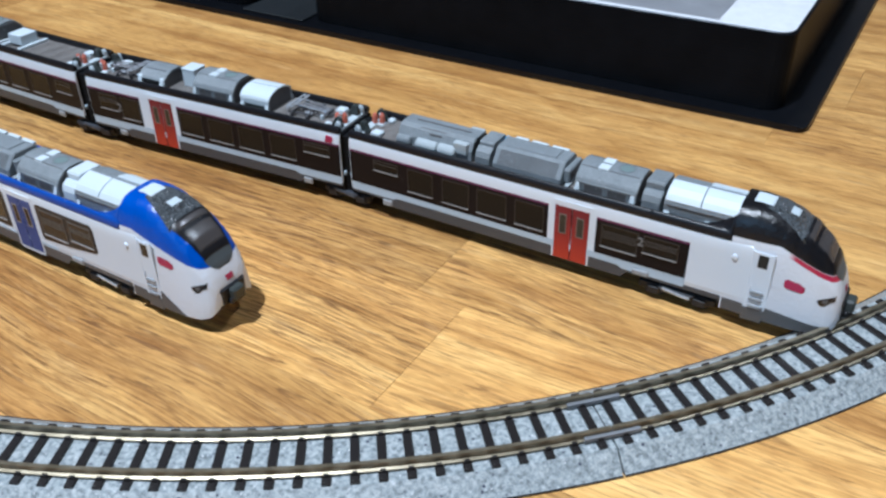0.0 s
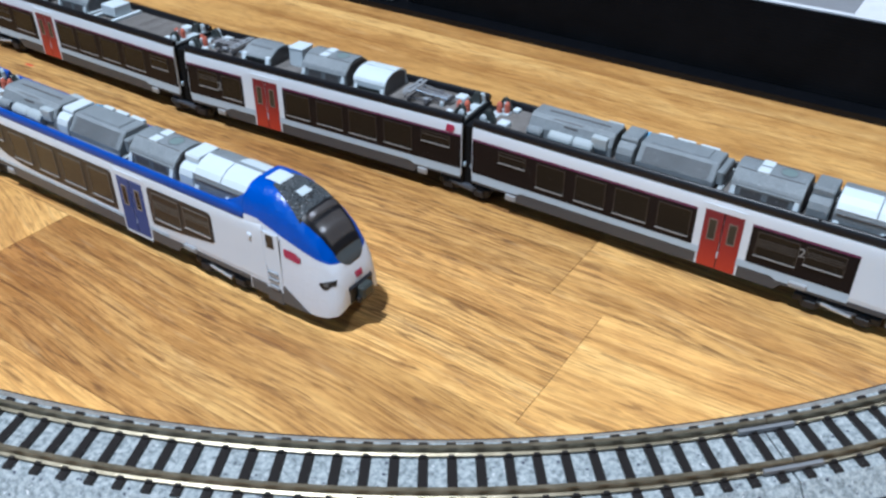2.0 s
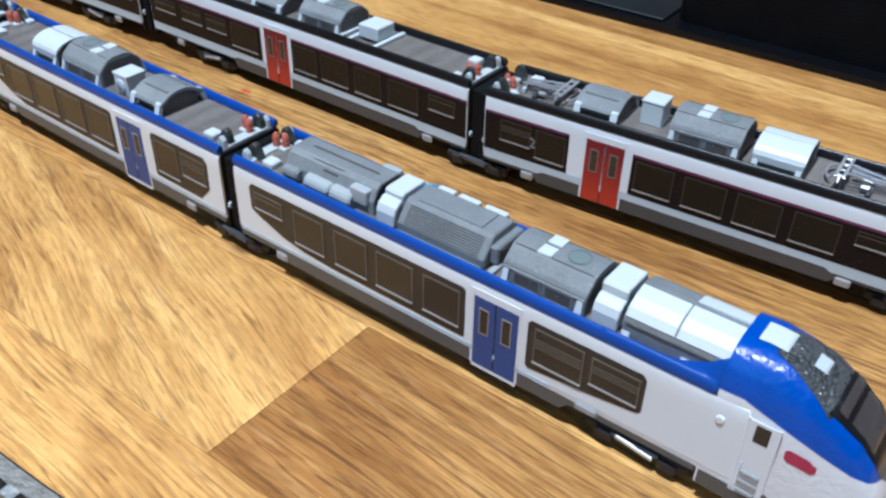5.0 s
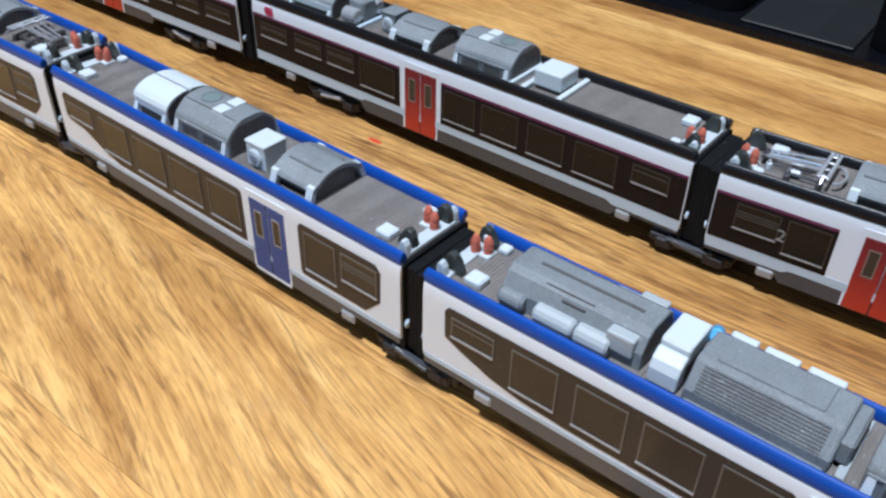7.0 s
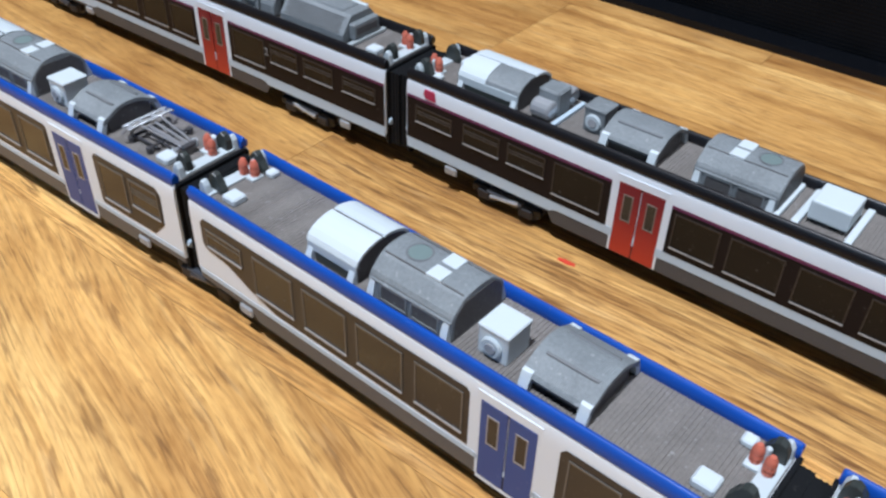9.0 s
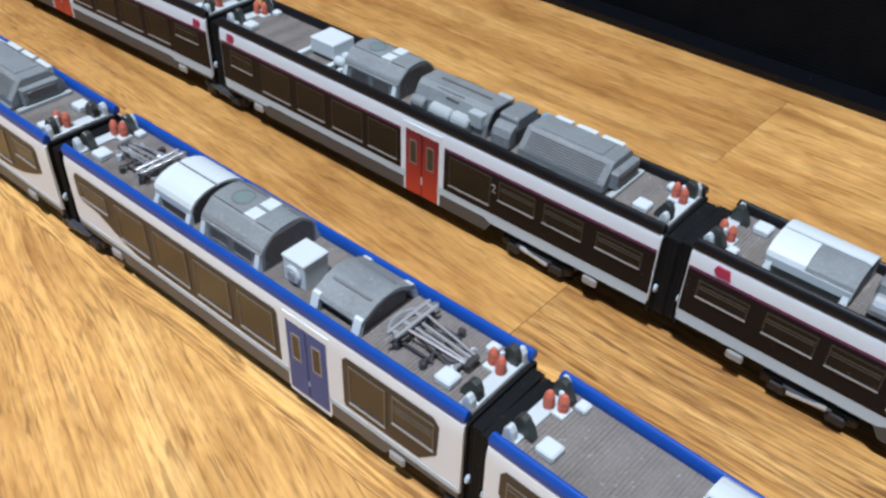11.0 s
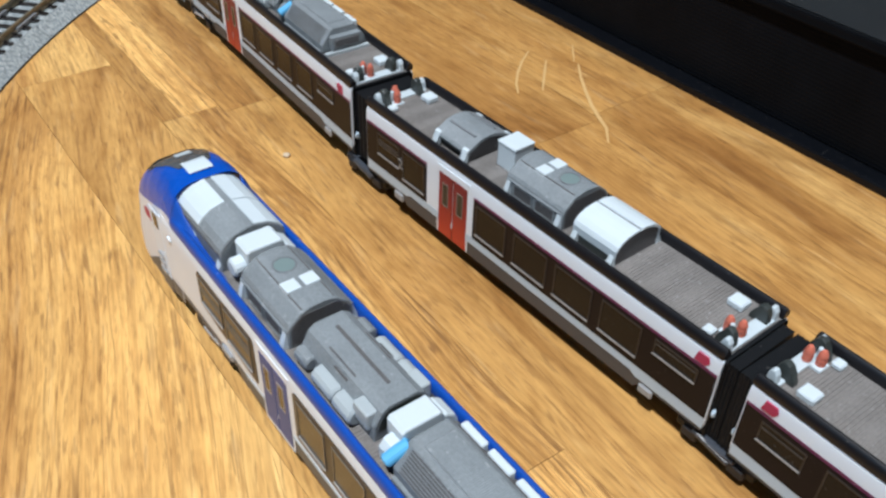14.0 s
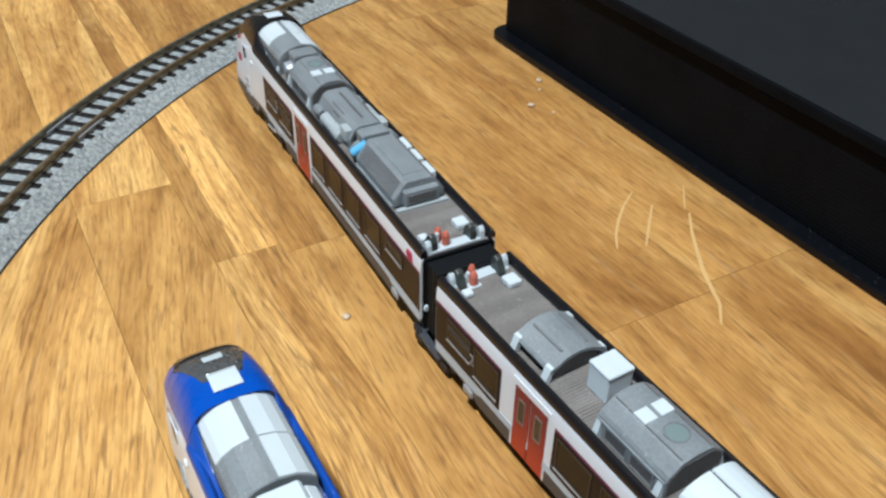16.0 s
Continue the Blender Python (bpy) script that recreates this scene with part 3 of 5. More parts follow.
def legs(unit, x0, x1, w, material="pale", high=3.7):
    for x in (x0 + 0.9, x1 - 0.9):
        for s in (-1, 1):
            bm = bmesh.new()
            foot = [(s * (w + 1.05), DECK), (s * (w + 0.95), DECK + 0.8), (s * (w + 0.12), DECK + high), (s * (w - 0.3), DECK + high), (s * (w - 0.3), DECK)]
            prism(bm, foot, x - 0.68, x + 0.68)
            for v in bm.verts:
                if v.co.z > DECK + 1:
                    v.co.x += (x - v.co.x) * 0.25
            part("leg", bm, material, unit, "pale bracket")


def fan_unit(car, x0, x1, flip=1):
    """Arched grey housing with two pale squares and a round fan on its crown."""
    w = 6.0
    unit = part("fan_housing", prism(bmesh.new(), [(-w, DECK), (-w, 25.9), (-5.85, 26.5), (-5.45, 27.1), (-3.5, 28.75), (-2.9, 29.05), (-1.5, 29.3), (0, 29.35), (1.5, 29.3), (2.9, 29.05), (3.5, 28.75), (5.45, 27.1), (5.85, 26.5), (w, 25.9), (w, DECK)], x0, x1, "x", 0.25), "grey", car, "speckled grey arched roof housing")
    span = x1 - x0
    sx = x0 + span * (0.62 if flip > 0 else 0.38)
    for y in (-1.75, 1.75):
        part("square_panel", boxed(sx - 1.4, sx + 1.4, y - 1.35, y + 1.35, 28.9, 29.46, 0.08), "pale", unit, "pale square patch")
    fx = x0 + span * (0.30 if flip > 0 else 0.70)
    bm = bmesh.new()
    segs = 28
    rings = [[bm.verts.new((fx + rr * math.cos(2 * math.pi * i / segs), rr * math.sin(2 * math.pi * i / segs), 29.3)) for i in range(segs)] for rr in (1.86, 2.14)]
    for i in range(segs):
        j = (i + 1) % segs
        bm.faces.new((rings[0][i], rings[1][i], rings[1][j], rings[0][j]))
    lifted = bmesh.ops.extrude_face_region(bm, geom=bm.faces[:])["geom"]
    for v in lifted:
        if isinstance(v, bmesh.types.BMVert):
            v.co.z += 0.09
    part("fan_ring", bm, "rib_grey", unit)
    part("fan_disc", drum(bmesh.new(), (fx, 0, 29.2), (fx, 0, 29.38), 1.8, 0.05, 24), "fan_green", unit, "green-grey fan disc")
    # dark sheets stand in for the shade inside the housing's hollow ends
    for x, d in ((x0, -1), (x1, 1)):
        part("end_panel", prism(bmesh.new(), [(-5.4, DECK + 0.4), (-5.4, 25.9), (-4.9, 26.9), (-3.2, 28.3), (3.2, 28.3), (4.9, 26.9), (5.4, 25.9), (5.4, DECK + 0.4)], x - 0.05 * d, x + 0.07 * d), "dark_grey", unit)
    for s in (-1, 1):
        for a, b in ((0.14, 0.48), (0.52, 0.86)):
            grille = part("side_grille", ring_frame(bmesh.new(), x0 + span * a, x0 + span * b, DECK + 0.4, DECK + 3.5, min(s * (w - 0.1), s * (w + 0.22)), max(s * (w - 0.1), s * (w + 0.22)), 0.35), "grey", unit)
            part("louvre", boxed(x0 + span * a + 0.3, x0 + span * b - 0.3, min(s * (w - 0.1), s * (w + 0.08)), max(s * (w - 0.1), s * (w + 0.08)), DECK + 0.7, DECK + 3.2), "dark_grey", grille)
        part("eave", boxed(x0 + 0.2, x1 - 0.2, min(s * (w - 0.15), s * (w + 0.25)), max(s * (w - 0.15), s * (w + 0.25)), 25.75, 26.1, 0.1), "grey", unit)
        part("seam", boxed(x0 + 0.5, x1 - 0.5, s * 2.95 - 0.09, s * 2.95 + 0.09, 28.7, 29.14), "dark_grey", unit)
    legs(unit, x0, x1, w)


COVER = [(6.05, 25.3), (5.95, 26.0), (5.6, 26.7), (4.6, 27.5), (3.3, 28.05), (1.8, 28.4), (0.35, 28.5)]


def white_cover(car, x0, x1, part_grey=False):
    """Arched cover: pale panels over the crown with a seam between, upright flanks toned greyer for shade, dark vents
    below and dark ends.
    """
    w = 5.85
    shape = [(-y + 0.2, z - 0.25) for y, z in COVER] + [(y - 0.2, z - 0.25) for y, z in reversed(COVER)]
    unit = part("arched_cover", prism(bmesh.new(), [(-w, DECK)] + shape + [(w, DECK)], x0 + 0.35, x1 - 0.35, "x", 0.2), "dark_grey", car, "dark grey arched roof cover with pale panels")
    for s in (-1, 1):
        outer = [(s * y, z) for y, z in COVER[1:]]
        inner = [(y - s * 0.25, z - 0.45) for y, z in reversed(outer)]
        cut = x0 + (x1 - x0) * (0.55 if part_grey and s > 0 else 0.0)
        part("cover_panel", prism(bmesh.new(), outer + inner, cut, x1), "pale", unit, "pale blue-white panel")
        if cut > x0:
            part("cover_panel", prism(bmesh.new(), outer + inner, x0, cut - 0.1), "grey", unit, "grey panel")
        # greyer tone puts the shade of the upright face into the colour
        part("flank", boxed(x0 + 0.1, x1 - 0.1, min(s * (w - 0.2), s * (w + 0.2)), max(s * (w - 0.2), s * (w + 0.2)), DECK + 1.9, 25.95, 0.1), "clear", unit, "pale flank toned greyer as in shade")
        part("vent", boxed(x0 + 2.0, x1 - 2.0, min(s * (w - 0.2), s * (w + 0.12)), max(s * (w - 0.2), s * (w + 0.12)), DECK + 0.1, DECK + 1.8), "fin", unit, "dark low vent")
    legs(unit, x0, x1, w, "pale", 2.7)


def low_round(car, x0, x1):
    """Low grey hood like a bent plate with a raised rib along it, on splayed pale brackets over a darker core."""
    outer = [(-6.2, 25.0), (-5.7, 25.55), (-3.0, 27.0), (-1.6, 27.4), (0, 27.5), (1.6, 27.4), (3.0, 27.0), (5.7, 25.55), (6.2, 25.0)]
    inner = [(y * 0.96, z - 0.65) for y, z in reversed(outer)]
    unit = part("round_housing", prism(bmesh.new(), outer + inner, x0, x1, "x", 0.12), "grey", car, "grey bent-plate roof housing")
    part("core", prism(bmesh.new(), [(-4.7, DECK), (-4.7, 25.2), (-2.8, 26.3), (2.8, 26.3), (4.7, 25.2), (4.7, DECK)], x0 + 0.7, x1 - 0.7), "dark_grey", unit)
    for s in (-1, 1):
        part("rib", prism(bmesh.new(), [(s * 2.95, 26.95), (s * 2.9, 27.3), (s * 2.55, 27.42), (s * 2.3, 27.15)], x0 + 1.2, x1 - 1.6), "rib_grey", unit, "raised rib")
        part("vent", boxed(x0 + 2.4, x1 - 2.4, min(s * 4.6, s * 4.85), max(s * 4.6, s * 4.85), DECK + 0.4, DECK + 2.4, 0.05), "fin", unit, "dark vent")
    for x in (x0 + 0.9, x1 - 0.9):
        for s in (-1, 1):
            bm = prism(bmesh.new(), [(s * 7.0, DECK), (s * 6.9, DECK + 0.8), (s * 6.0, 25.6), (s * 5.4, 25.8), (s * 5.1, 25.4), (s * 6.1, DECK)], x - 0.8, x + 0.8)
            part("leg", bm, "pale", unit, "pale splayed bracket")


def cube_unit(car, x0, x1, w=3.2, material="pale", top=27.6, off=0.0):
    unit = part("roof_box", boxed(x0, x1, off - w, off + w, DECK, top, 0.3, 2), material, car, "pale cube-shaped roof box" if material == "pale" else "grey roof box")
    cx = (x0 + x1) / 2
    part("lid", boxed(x0 - 0.12, x1 + 0.12, off - w - 0.12, off + w + 0.12, top - 0.7, top + 0.05, 0.2), material, unit)
    y = off + w
    part("fan_boss", drum(bmesh.new(), (cx, y - 0.1, 24.7), (cx, y + 0.55, 24.7), 1.75, 0.25, 18), "clear", unit, "milky round boss")
    part("lens", drum(bmesh.new(), (cx, y + 0.5, 24.7), (cx, y + 0.75, 24.7), 0.95, 0.15, 14), "silver", unit, "small grey lens")


def flat_box(car, x0, x1):
    """Wide low pale box on two cross bearers."""
    unit = part("roof_box", boxed(x0 + 1.6, x1 - 3.6, -3.5, 3.5, DECK + 0.9, 27.0, 0.4, 2), "pale", car, "pale rectangular roof box")
    for x in (x0 + 0.6, x1 - 2.6, x1 + 0.7):
        part("bearer", boxed(x - 0.65, x + 0.65, -6.2, 6.2, DECK, DECK + 1.2, 0.15), "pale", unit, "pale cross bearer")


def tank_row(car, x0, x1, flip=1):
    """Long low grey housing with a row of small tanks along each foot."""
    unit = part("long_housing", prism(bmesh.new(), [(-5.1, DECK), (-5.0, 25.4), (-3.7, 27.7), (-2.5, 28.5), (2.5, 28.5), (3.7, 27.7), (5.0, 25.4), (5.1, DECK)], x0 + 0.3, x1 - 0.3, "x", 0.3), "grey", car, "long grey rounded roof housing")
    part("crown_plate", boxed(x0 + 4, x1 - 3, -0.3, 0.3, 28.4, 28.62), "dark_grey", unit)
    span = x1 - x0

    def X(f):
        return x0 + span * f if flip > 0 else x1 - span * f

    for s in (-1, 1):
        for a, b, r, mat in ((0.02, 0.20, 1.45, "grey"), (0.28, 0.56, 1.65, "tank_grey"), (0.57, 0.80, 1.75, "tank_grey")):
            part("tank", drum(bmesh.new(), (X(a), s * 5.3, DECK + 1.9), (X(b), s * 5.3, DECK + 1.9), r, 0.4), mat, unit, "small round tank")
        part("tank_box", boxed(X(0.76), X(0.94), s * 4.5 - 1.2, s * 4.5 + 1.2, 24.2, 27.5, 0.35, seg=2), "tank_grey", unit, "pale grey small box")
        part("seam", boxed(X(0.28), X(0.62), s * 3.1 - 0.12, s * 3.1 + 0.12, 27.9, 28.2), "dark_grey", unit)
        part("slit", boxed(X(0.42), X(0.58), s * 4.05 - 0.12, s * 4.05 + 0.12, 26.8, 27.35), "dark_grey", unit)
    # flat dark plates paint the shade of a recess on both ends
    for f in (0.0, 1.0):
        end = X(f) + (0.3 if (f == 0.0) == (flip > 0) else -0.3)
        part("end_recess", prism(bmesh.new(), [(-4.4, 24.2), (-4.2, 25.4), (-3.1, 27.3), (-2.2, 27.9), (2.2, 27.9), (3.1, 27.3), (4.2, 25.4), (4.4, 24.2)], end - 0.06, end + 0.06), "fin", unit, "dark plate painted as a shaded end recess")


def saddle(car, x0, x1, material, boss=False, top=28.8):
    """Roof block in two pieces, a slab over the crown and a lower block on one side; boss: a round drum on the other."""
    label = "pale rounded roof block" if material == "pale" else "grey rounded roof block"
    a, b = x0 + 0.2, x1 - 0.3
    unit = part("saddle_block", prism(bmesh.new(), [(-3.3, 25.6), (-3.3, top - 0.5), (-2.8, top), (3.2, top), (3.8, top - 0.5), (3.8, 25.6)], a, b, "x", 0.35), material, car, label)
    part("core", boxed(a + 0.5, b - 0.5, -3.4, 3.4, DECK, 25.8), "dark_grey", unit)
    part("side_block", prism(bmesh.new(), [(-6.0, DECK + 0.5), (-6.0, 25.2), (-5.4, 26.6), (-4.0, 27.6), (-3.45, 27.6), (-3.45, DECK + 0.5)], a, b, "x", 0.35), material, unit, label)
    if boss:
        part("drum", drum(bmesh.new(), ((a + b) / 2, 3.2, 25.4), ((a + b) / 2, 6.0, 25.4), 1.8, 0.35), material if material == "pale" else "silver", unit, "round drum end")
    else:
        part("side_block", prism(bmesh.new(), [(6.0, DECK + 0.5), (6.0, 25.0), (5.2, 26.2), (3.75, 26.6), (3.75, DECK + 0.5)], a, b - 1.2, "x", 0.3), material, unit, label)


def engine_hood(car, x0, x1, tail=-1, blue=True):
    """Large grey hood with ribbed flanks and a vent block at its tail, which points to tail."""
    def X(u):
        return x0 + u if tail < 0 else x1 - u
    span = x1 - x0

    outline = [(-6.2, DECK + 0.4), (-6.2, 24.7), (-3.6, 28.1), (-2.9, 28.6), (2.9, 28.6), (3.6, 28.1), (6.2, 24.7), (6.2, DECK + 0.4)]
    unit = part("engine_hood", prism(bmesh.new(), outline, X(1.5), X(span), "x", 0.35), "grey", car, "large grey roof hood with ribbed sides")
    for s in (-1, 1):
        for k in range(8):
            f = (k + 0.6) / 8.4
            y, z = 6.2 - 2.6 * f, 24.7 + 3.4 * f
            bm = rod(bmesh.new(), (X(3), s * y, z), (X(span - 1.5), s * y, z), 0.15, 5)
            part("rib", bm, "dark_grey", unit)
        part("foot_rail", boxed(X(2), X(span - 0.5), s * 6.3 - 0.5, s * 6.3 + 0.5, DECK, DECK + 0.9, 0.1), "grey", unit)
    part("crown_plate", boxed(X(4.5), X(span - 2.5), -2.6, 2.6, 28.5, 28.9, 0.12), "grey", unit)
    for u0, u1 in ((4.0, 9.0), (10.2, 15.0), (16.0, span - 1.5)):
        part("edge_plate", boxed(X(u0), X(u1), tail * 4.2, tail * 5.5, 25.6, 27.9, 0.2), "pale", unit, "pale edge strip")
    part("vent_block", boxed(X(-0.2), X(1.6), -4.2, 4.2, DECK + 1.0, 27.0, 0.3), "grey", unit)
    part("vent_slot", boxed(X(-0.35), X(0.1), -3.4, 3.4, 24.3, 26.2, 0.1), "dark_grey", unit)
    part("cross_bar", boxed(X(-0.6), X(0.6), -6.2, 6.2, DECK, DECK + 0.9, 0.1), "tank_grey", unit)
    if blue:
        part("filler_cap", drum(bmesh.new(), (X(span + 0.1), 3.2, 27.3), (X(span + 1.0), 6.8, 25.0), 1.1, 0.25), "sky_blue", unit, "sky blue cap")


def pantograph(car, cx, face):
    """Folded current collector: a ladder-like bow of two bars over long bright arms that meet at the hinge by the car's end."""
    def P(u, y, h):
        return (cx + face * u, y, DECK + h)

    unit = part("pantograph", rod(bmesh.new(), P(5.4, -2.6, 1.2), P(5.4, 2.6, 1.2), 0.42, 8), "steel", car, "folded bright metal pantograph")
    for u, y in ((-4.6, -4.2), (-4.6, 4.2), (5.2, -2.4), (5.2, 2.4), (1.2, -4.6), (1.2, 4.6)):
        part("foot", drum(bmesh.new(), P(u, y, 0), P(u, y, 1.5), 0.62, 0.2, 10), "clear" if u > 5 else "wheel", unit)
    for y in (-3.3, 3.3):
        part("base_rail", rod(bmesh.new(), P(-5.2, y, 1.0), P(2.0, y, 1.0), 0.26, 6), "wheel", unit, "dark base rail")
    for u in (-4.6, 1.2):
        part("cross_bar", rod(bmesh.new(), P(u, -4.6, 1.3), P(u, 4.6, 1.3), 0.28, 6), "wheel", unit)
    for y in (-1, 1):
        part("lower_arm", rod(bmesh.new(), P(-3.6, y * 0.75, 2.4), P(6.8, y * 0.5, 1.7), 0.30, 8), "steel", unit, "bright arm")
        part("upper_arm", rod(bmesh.new(), P(-4.0, y * 2.2, 3.0), P(6.9, y * 1.15, 2.0), 0.25, 8), "steel", unit, "bright arm")
        part("stay", rod(bmesh.new(), P(-2.6, y * 1.5, 1.5), P(4.6, y * 2.3, 1.3), 0.2, 6), "wheel", unit)
        part("bow_horn", rod(bmesh.new(), P(-4.9, y * 4.7, 3.1), P(-4.9, y * 5.9, 2.3), 0.26, 6), "steel", unit)
    for u in (-5.7, -4.1):
        part("bow_bar", boxed(*sorted((cx + face * (u - 0.33), cx + face * (u + 0.33))), -4.9, 4.9, DECK + 2.95, DECK + 3.35, 0.1), "silver", unit, "grey bow bar")
    for y in (-3.9, -1.35, 1.35, 3.9):
        part("bow_tie", boxed(*sorted((cx + face * -5.5, cx + face * -4.3)), y - 0.3, y + 0.3, DECK + 2.9, DECK + 3.2, 0.06), "silver", unit)
    part("hoop", tube([P(-6.6 - 1.6 * math.sin(math.pi * i / 10), -3.2 * math.cos(math.pi * i / 10), 1.6) for i in range(11)], 0.3), "silver", unit, "grey curved hoop")
    part("hinge", drum(bmesh.new(), P(6.7, -1.5, 1.8), P(6.7, 1.5, 1.8), 0.55, 0.15, 10), "wheel", unit)
    part("spring_box", boxed(*sorted((cx + face * -0.8, cx + face * 1.6)), -3.0, -1.9, DECK + 0.3, DECK + 1.5, 0.2), "silver", unit)


def end_kit(car, xe, d, hand=1):
    """Insulators, fins and pads at a car's end; d points from the end into the car, hand swaps the two sides."""
    def X(u):
        return xe + d * u

    def block(name, u0, u1, y0, y1, z1, material, parent, label="", bev=0.2):
        ya, yb = sorted((hand * y0, hand * y1))
        return part(name, boxed(min(X(u0), X(u1)), max(X(u0), X(u1)), ya, yb, DECK, DECK + z1, bev), material, parent, label)

    plate = block("end_plate", 0.5, 3.0, -6.3, 6.3, 0.5, "clear", car, "milky cross plate on the roof", 0.1)
    for y in (-3.9, 5.2):
        bm = prism(bmesh.new(), [(X(0.7), DECK), (X(0.9), DECK + 2.4), (X(1.4), DECK + 3.4), (X(2.2), DECK + 3.8), (X(2.9), DECK + 3.4), (X(3.4), DECK + 2.2), (X(4.3), DECK + 0.9), (X(4.4), DECK)], hand * y - 0.7, hand * y + 0.7, "y", 0.2)
        part("dark_fin", bm, "fin", plate, "dark green-grey fin")
    for y in (-5.9, 6.5):
        bm = prism(bmesh.new(), [(X(0.5), DECK), (X(0.7), DECK + 2.0), (X(1.2), DECK + 2.8), (X(1.8), DECK + 2.8), (X(2.3), DECK + 2.0), (X(2.7), DECK)], hand * y - 0.65, hand * y + 0.65, "y", 0.25)
        part("clear_fin", bm, "clear", plate, "milky small fin")
    block("insulator_foot", 3.0, 5.0, 1.5, 4.1, 0.6, "pale", plate, "pale insulator foot", 0.12)
    for u, y in ((2.0, 2.1), (4.0, 2.9)):
        y *= hand
        bm = lathe(X(u), y, [(0.72, 0.3), (0.86, 0.9), (0.74, 1.3), (0.9, 1.6), (0.76, 2.1), (0.86, 2.4), (0.72, 3.0), (0.4, 3.6)])
        part("insulator", bm, "orange", plate, "orange-red ribbed insulator")
    part("clip", boxed(min(X(2.6), X(3.4)), max(X(2.6), X(3.4)), min(hand * 3.2, hand * 4.0), max(hand * 3.2, hand * 4.0), DECK + 0.4, DECK + 3.2, 0.25), "pale", plate, "pale clip beside the insulators")
    block("pale_pad", 5.4, 8.6, -5.6, -2.6, 1.5, "pale", plate, "pale square pad", 0.3)
    block("pale_pad", 4.8, 6.8, 4.4, 6.4, 1.2, "pale", plate, "pale square pad", 0.3)


def bogie(car, cx, length=18.0, shiny=False):
    unit = part("bogie", boxed(cx - length / 2, cx + length / 2, -6.4, 6.4, 2.9, 5.0, 0.4), "chassis", car, "dark bogie")
    part("coupling_plate", boxed(cx - 4.6, cx + 4.6, -8.4, 8.4, 4.0, 4.9, 0.3), "chassis", unit, "glossy dark plate")
    for x in (cx - length * 0.3, cx + length * 0.3):
        for s in (-1, 1):
            part("wheel", drum(bmesh.new(), (x, s * 4.4, 2.75), (x, s * 5.9, 2.75), 2.7, 0.2, 18), "wheel", unit, "dark metal wheel")
    for s in (-1, 1):
        bm = bmesh.new()
        box(bm, cx - length / 2, cx + length / 2, min(s * 6.2, s * 7.6), max(s * 6.2, s * 7.6), 2.6, 4.6, 0.3)
        for x in (-0.3, 0.3):
            box(bm, cx + length * x - 1.8, cx + length * x + 1.8, min(s * 6.8, s * 8.2), max(s * 6.8, s * 8.2), 1.7, 4.2, 0.4)
        part("side_frame", bm, "soft_black", unit)
        part("damper", drum(bmesh.new(), (cx - 3.6, s * 8.1, 4.5), (cx + 3.6, s * 8.1, 3.5), 0.55, 0.15, 8), "silver" if shiny else "wheel", unit)


def skirt_outline(x0, x1, dips, low=4.6, high=7.5, raised=6.3):
    """Skirt in (x, z): low along the middle, raised over each of the bogie stretches in dips."""
    pts = [(x0, high)]
    x = x0
    bottom = []
    for a, b, *lift in dips:
        z = lift[0] if lift else raised
        if a > x0:
            bottom += [(a - 1.6, low), (a, z)]
        else:
            bottom += [(x0, z)]
        if b < x1:
            bottom += [(b, z), (b + 1.6, low)]
        else:
            bottom += [(x1, z)]
    if dips[0][0] > x0:
        bottom = [(x0, low)] + bottom
    if dips[-1][1] < x1:
        bottom += [(x1, low)]
    return bottom + [(x1, high), (x0, high)]


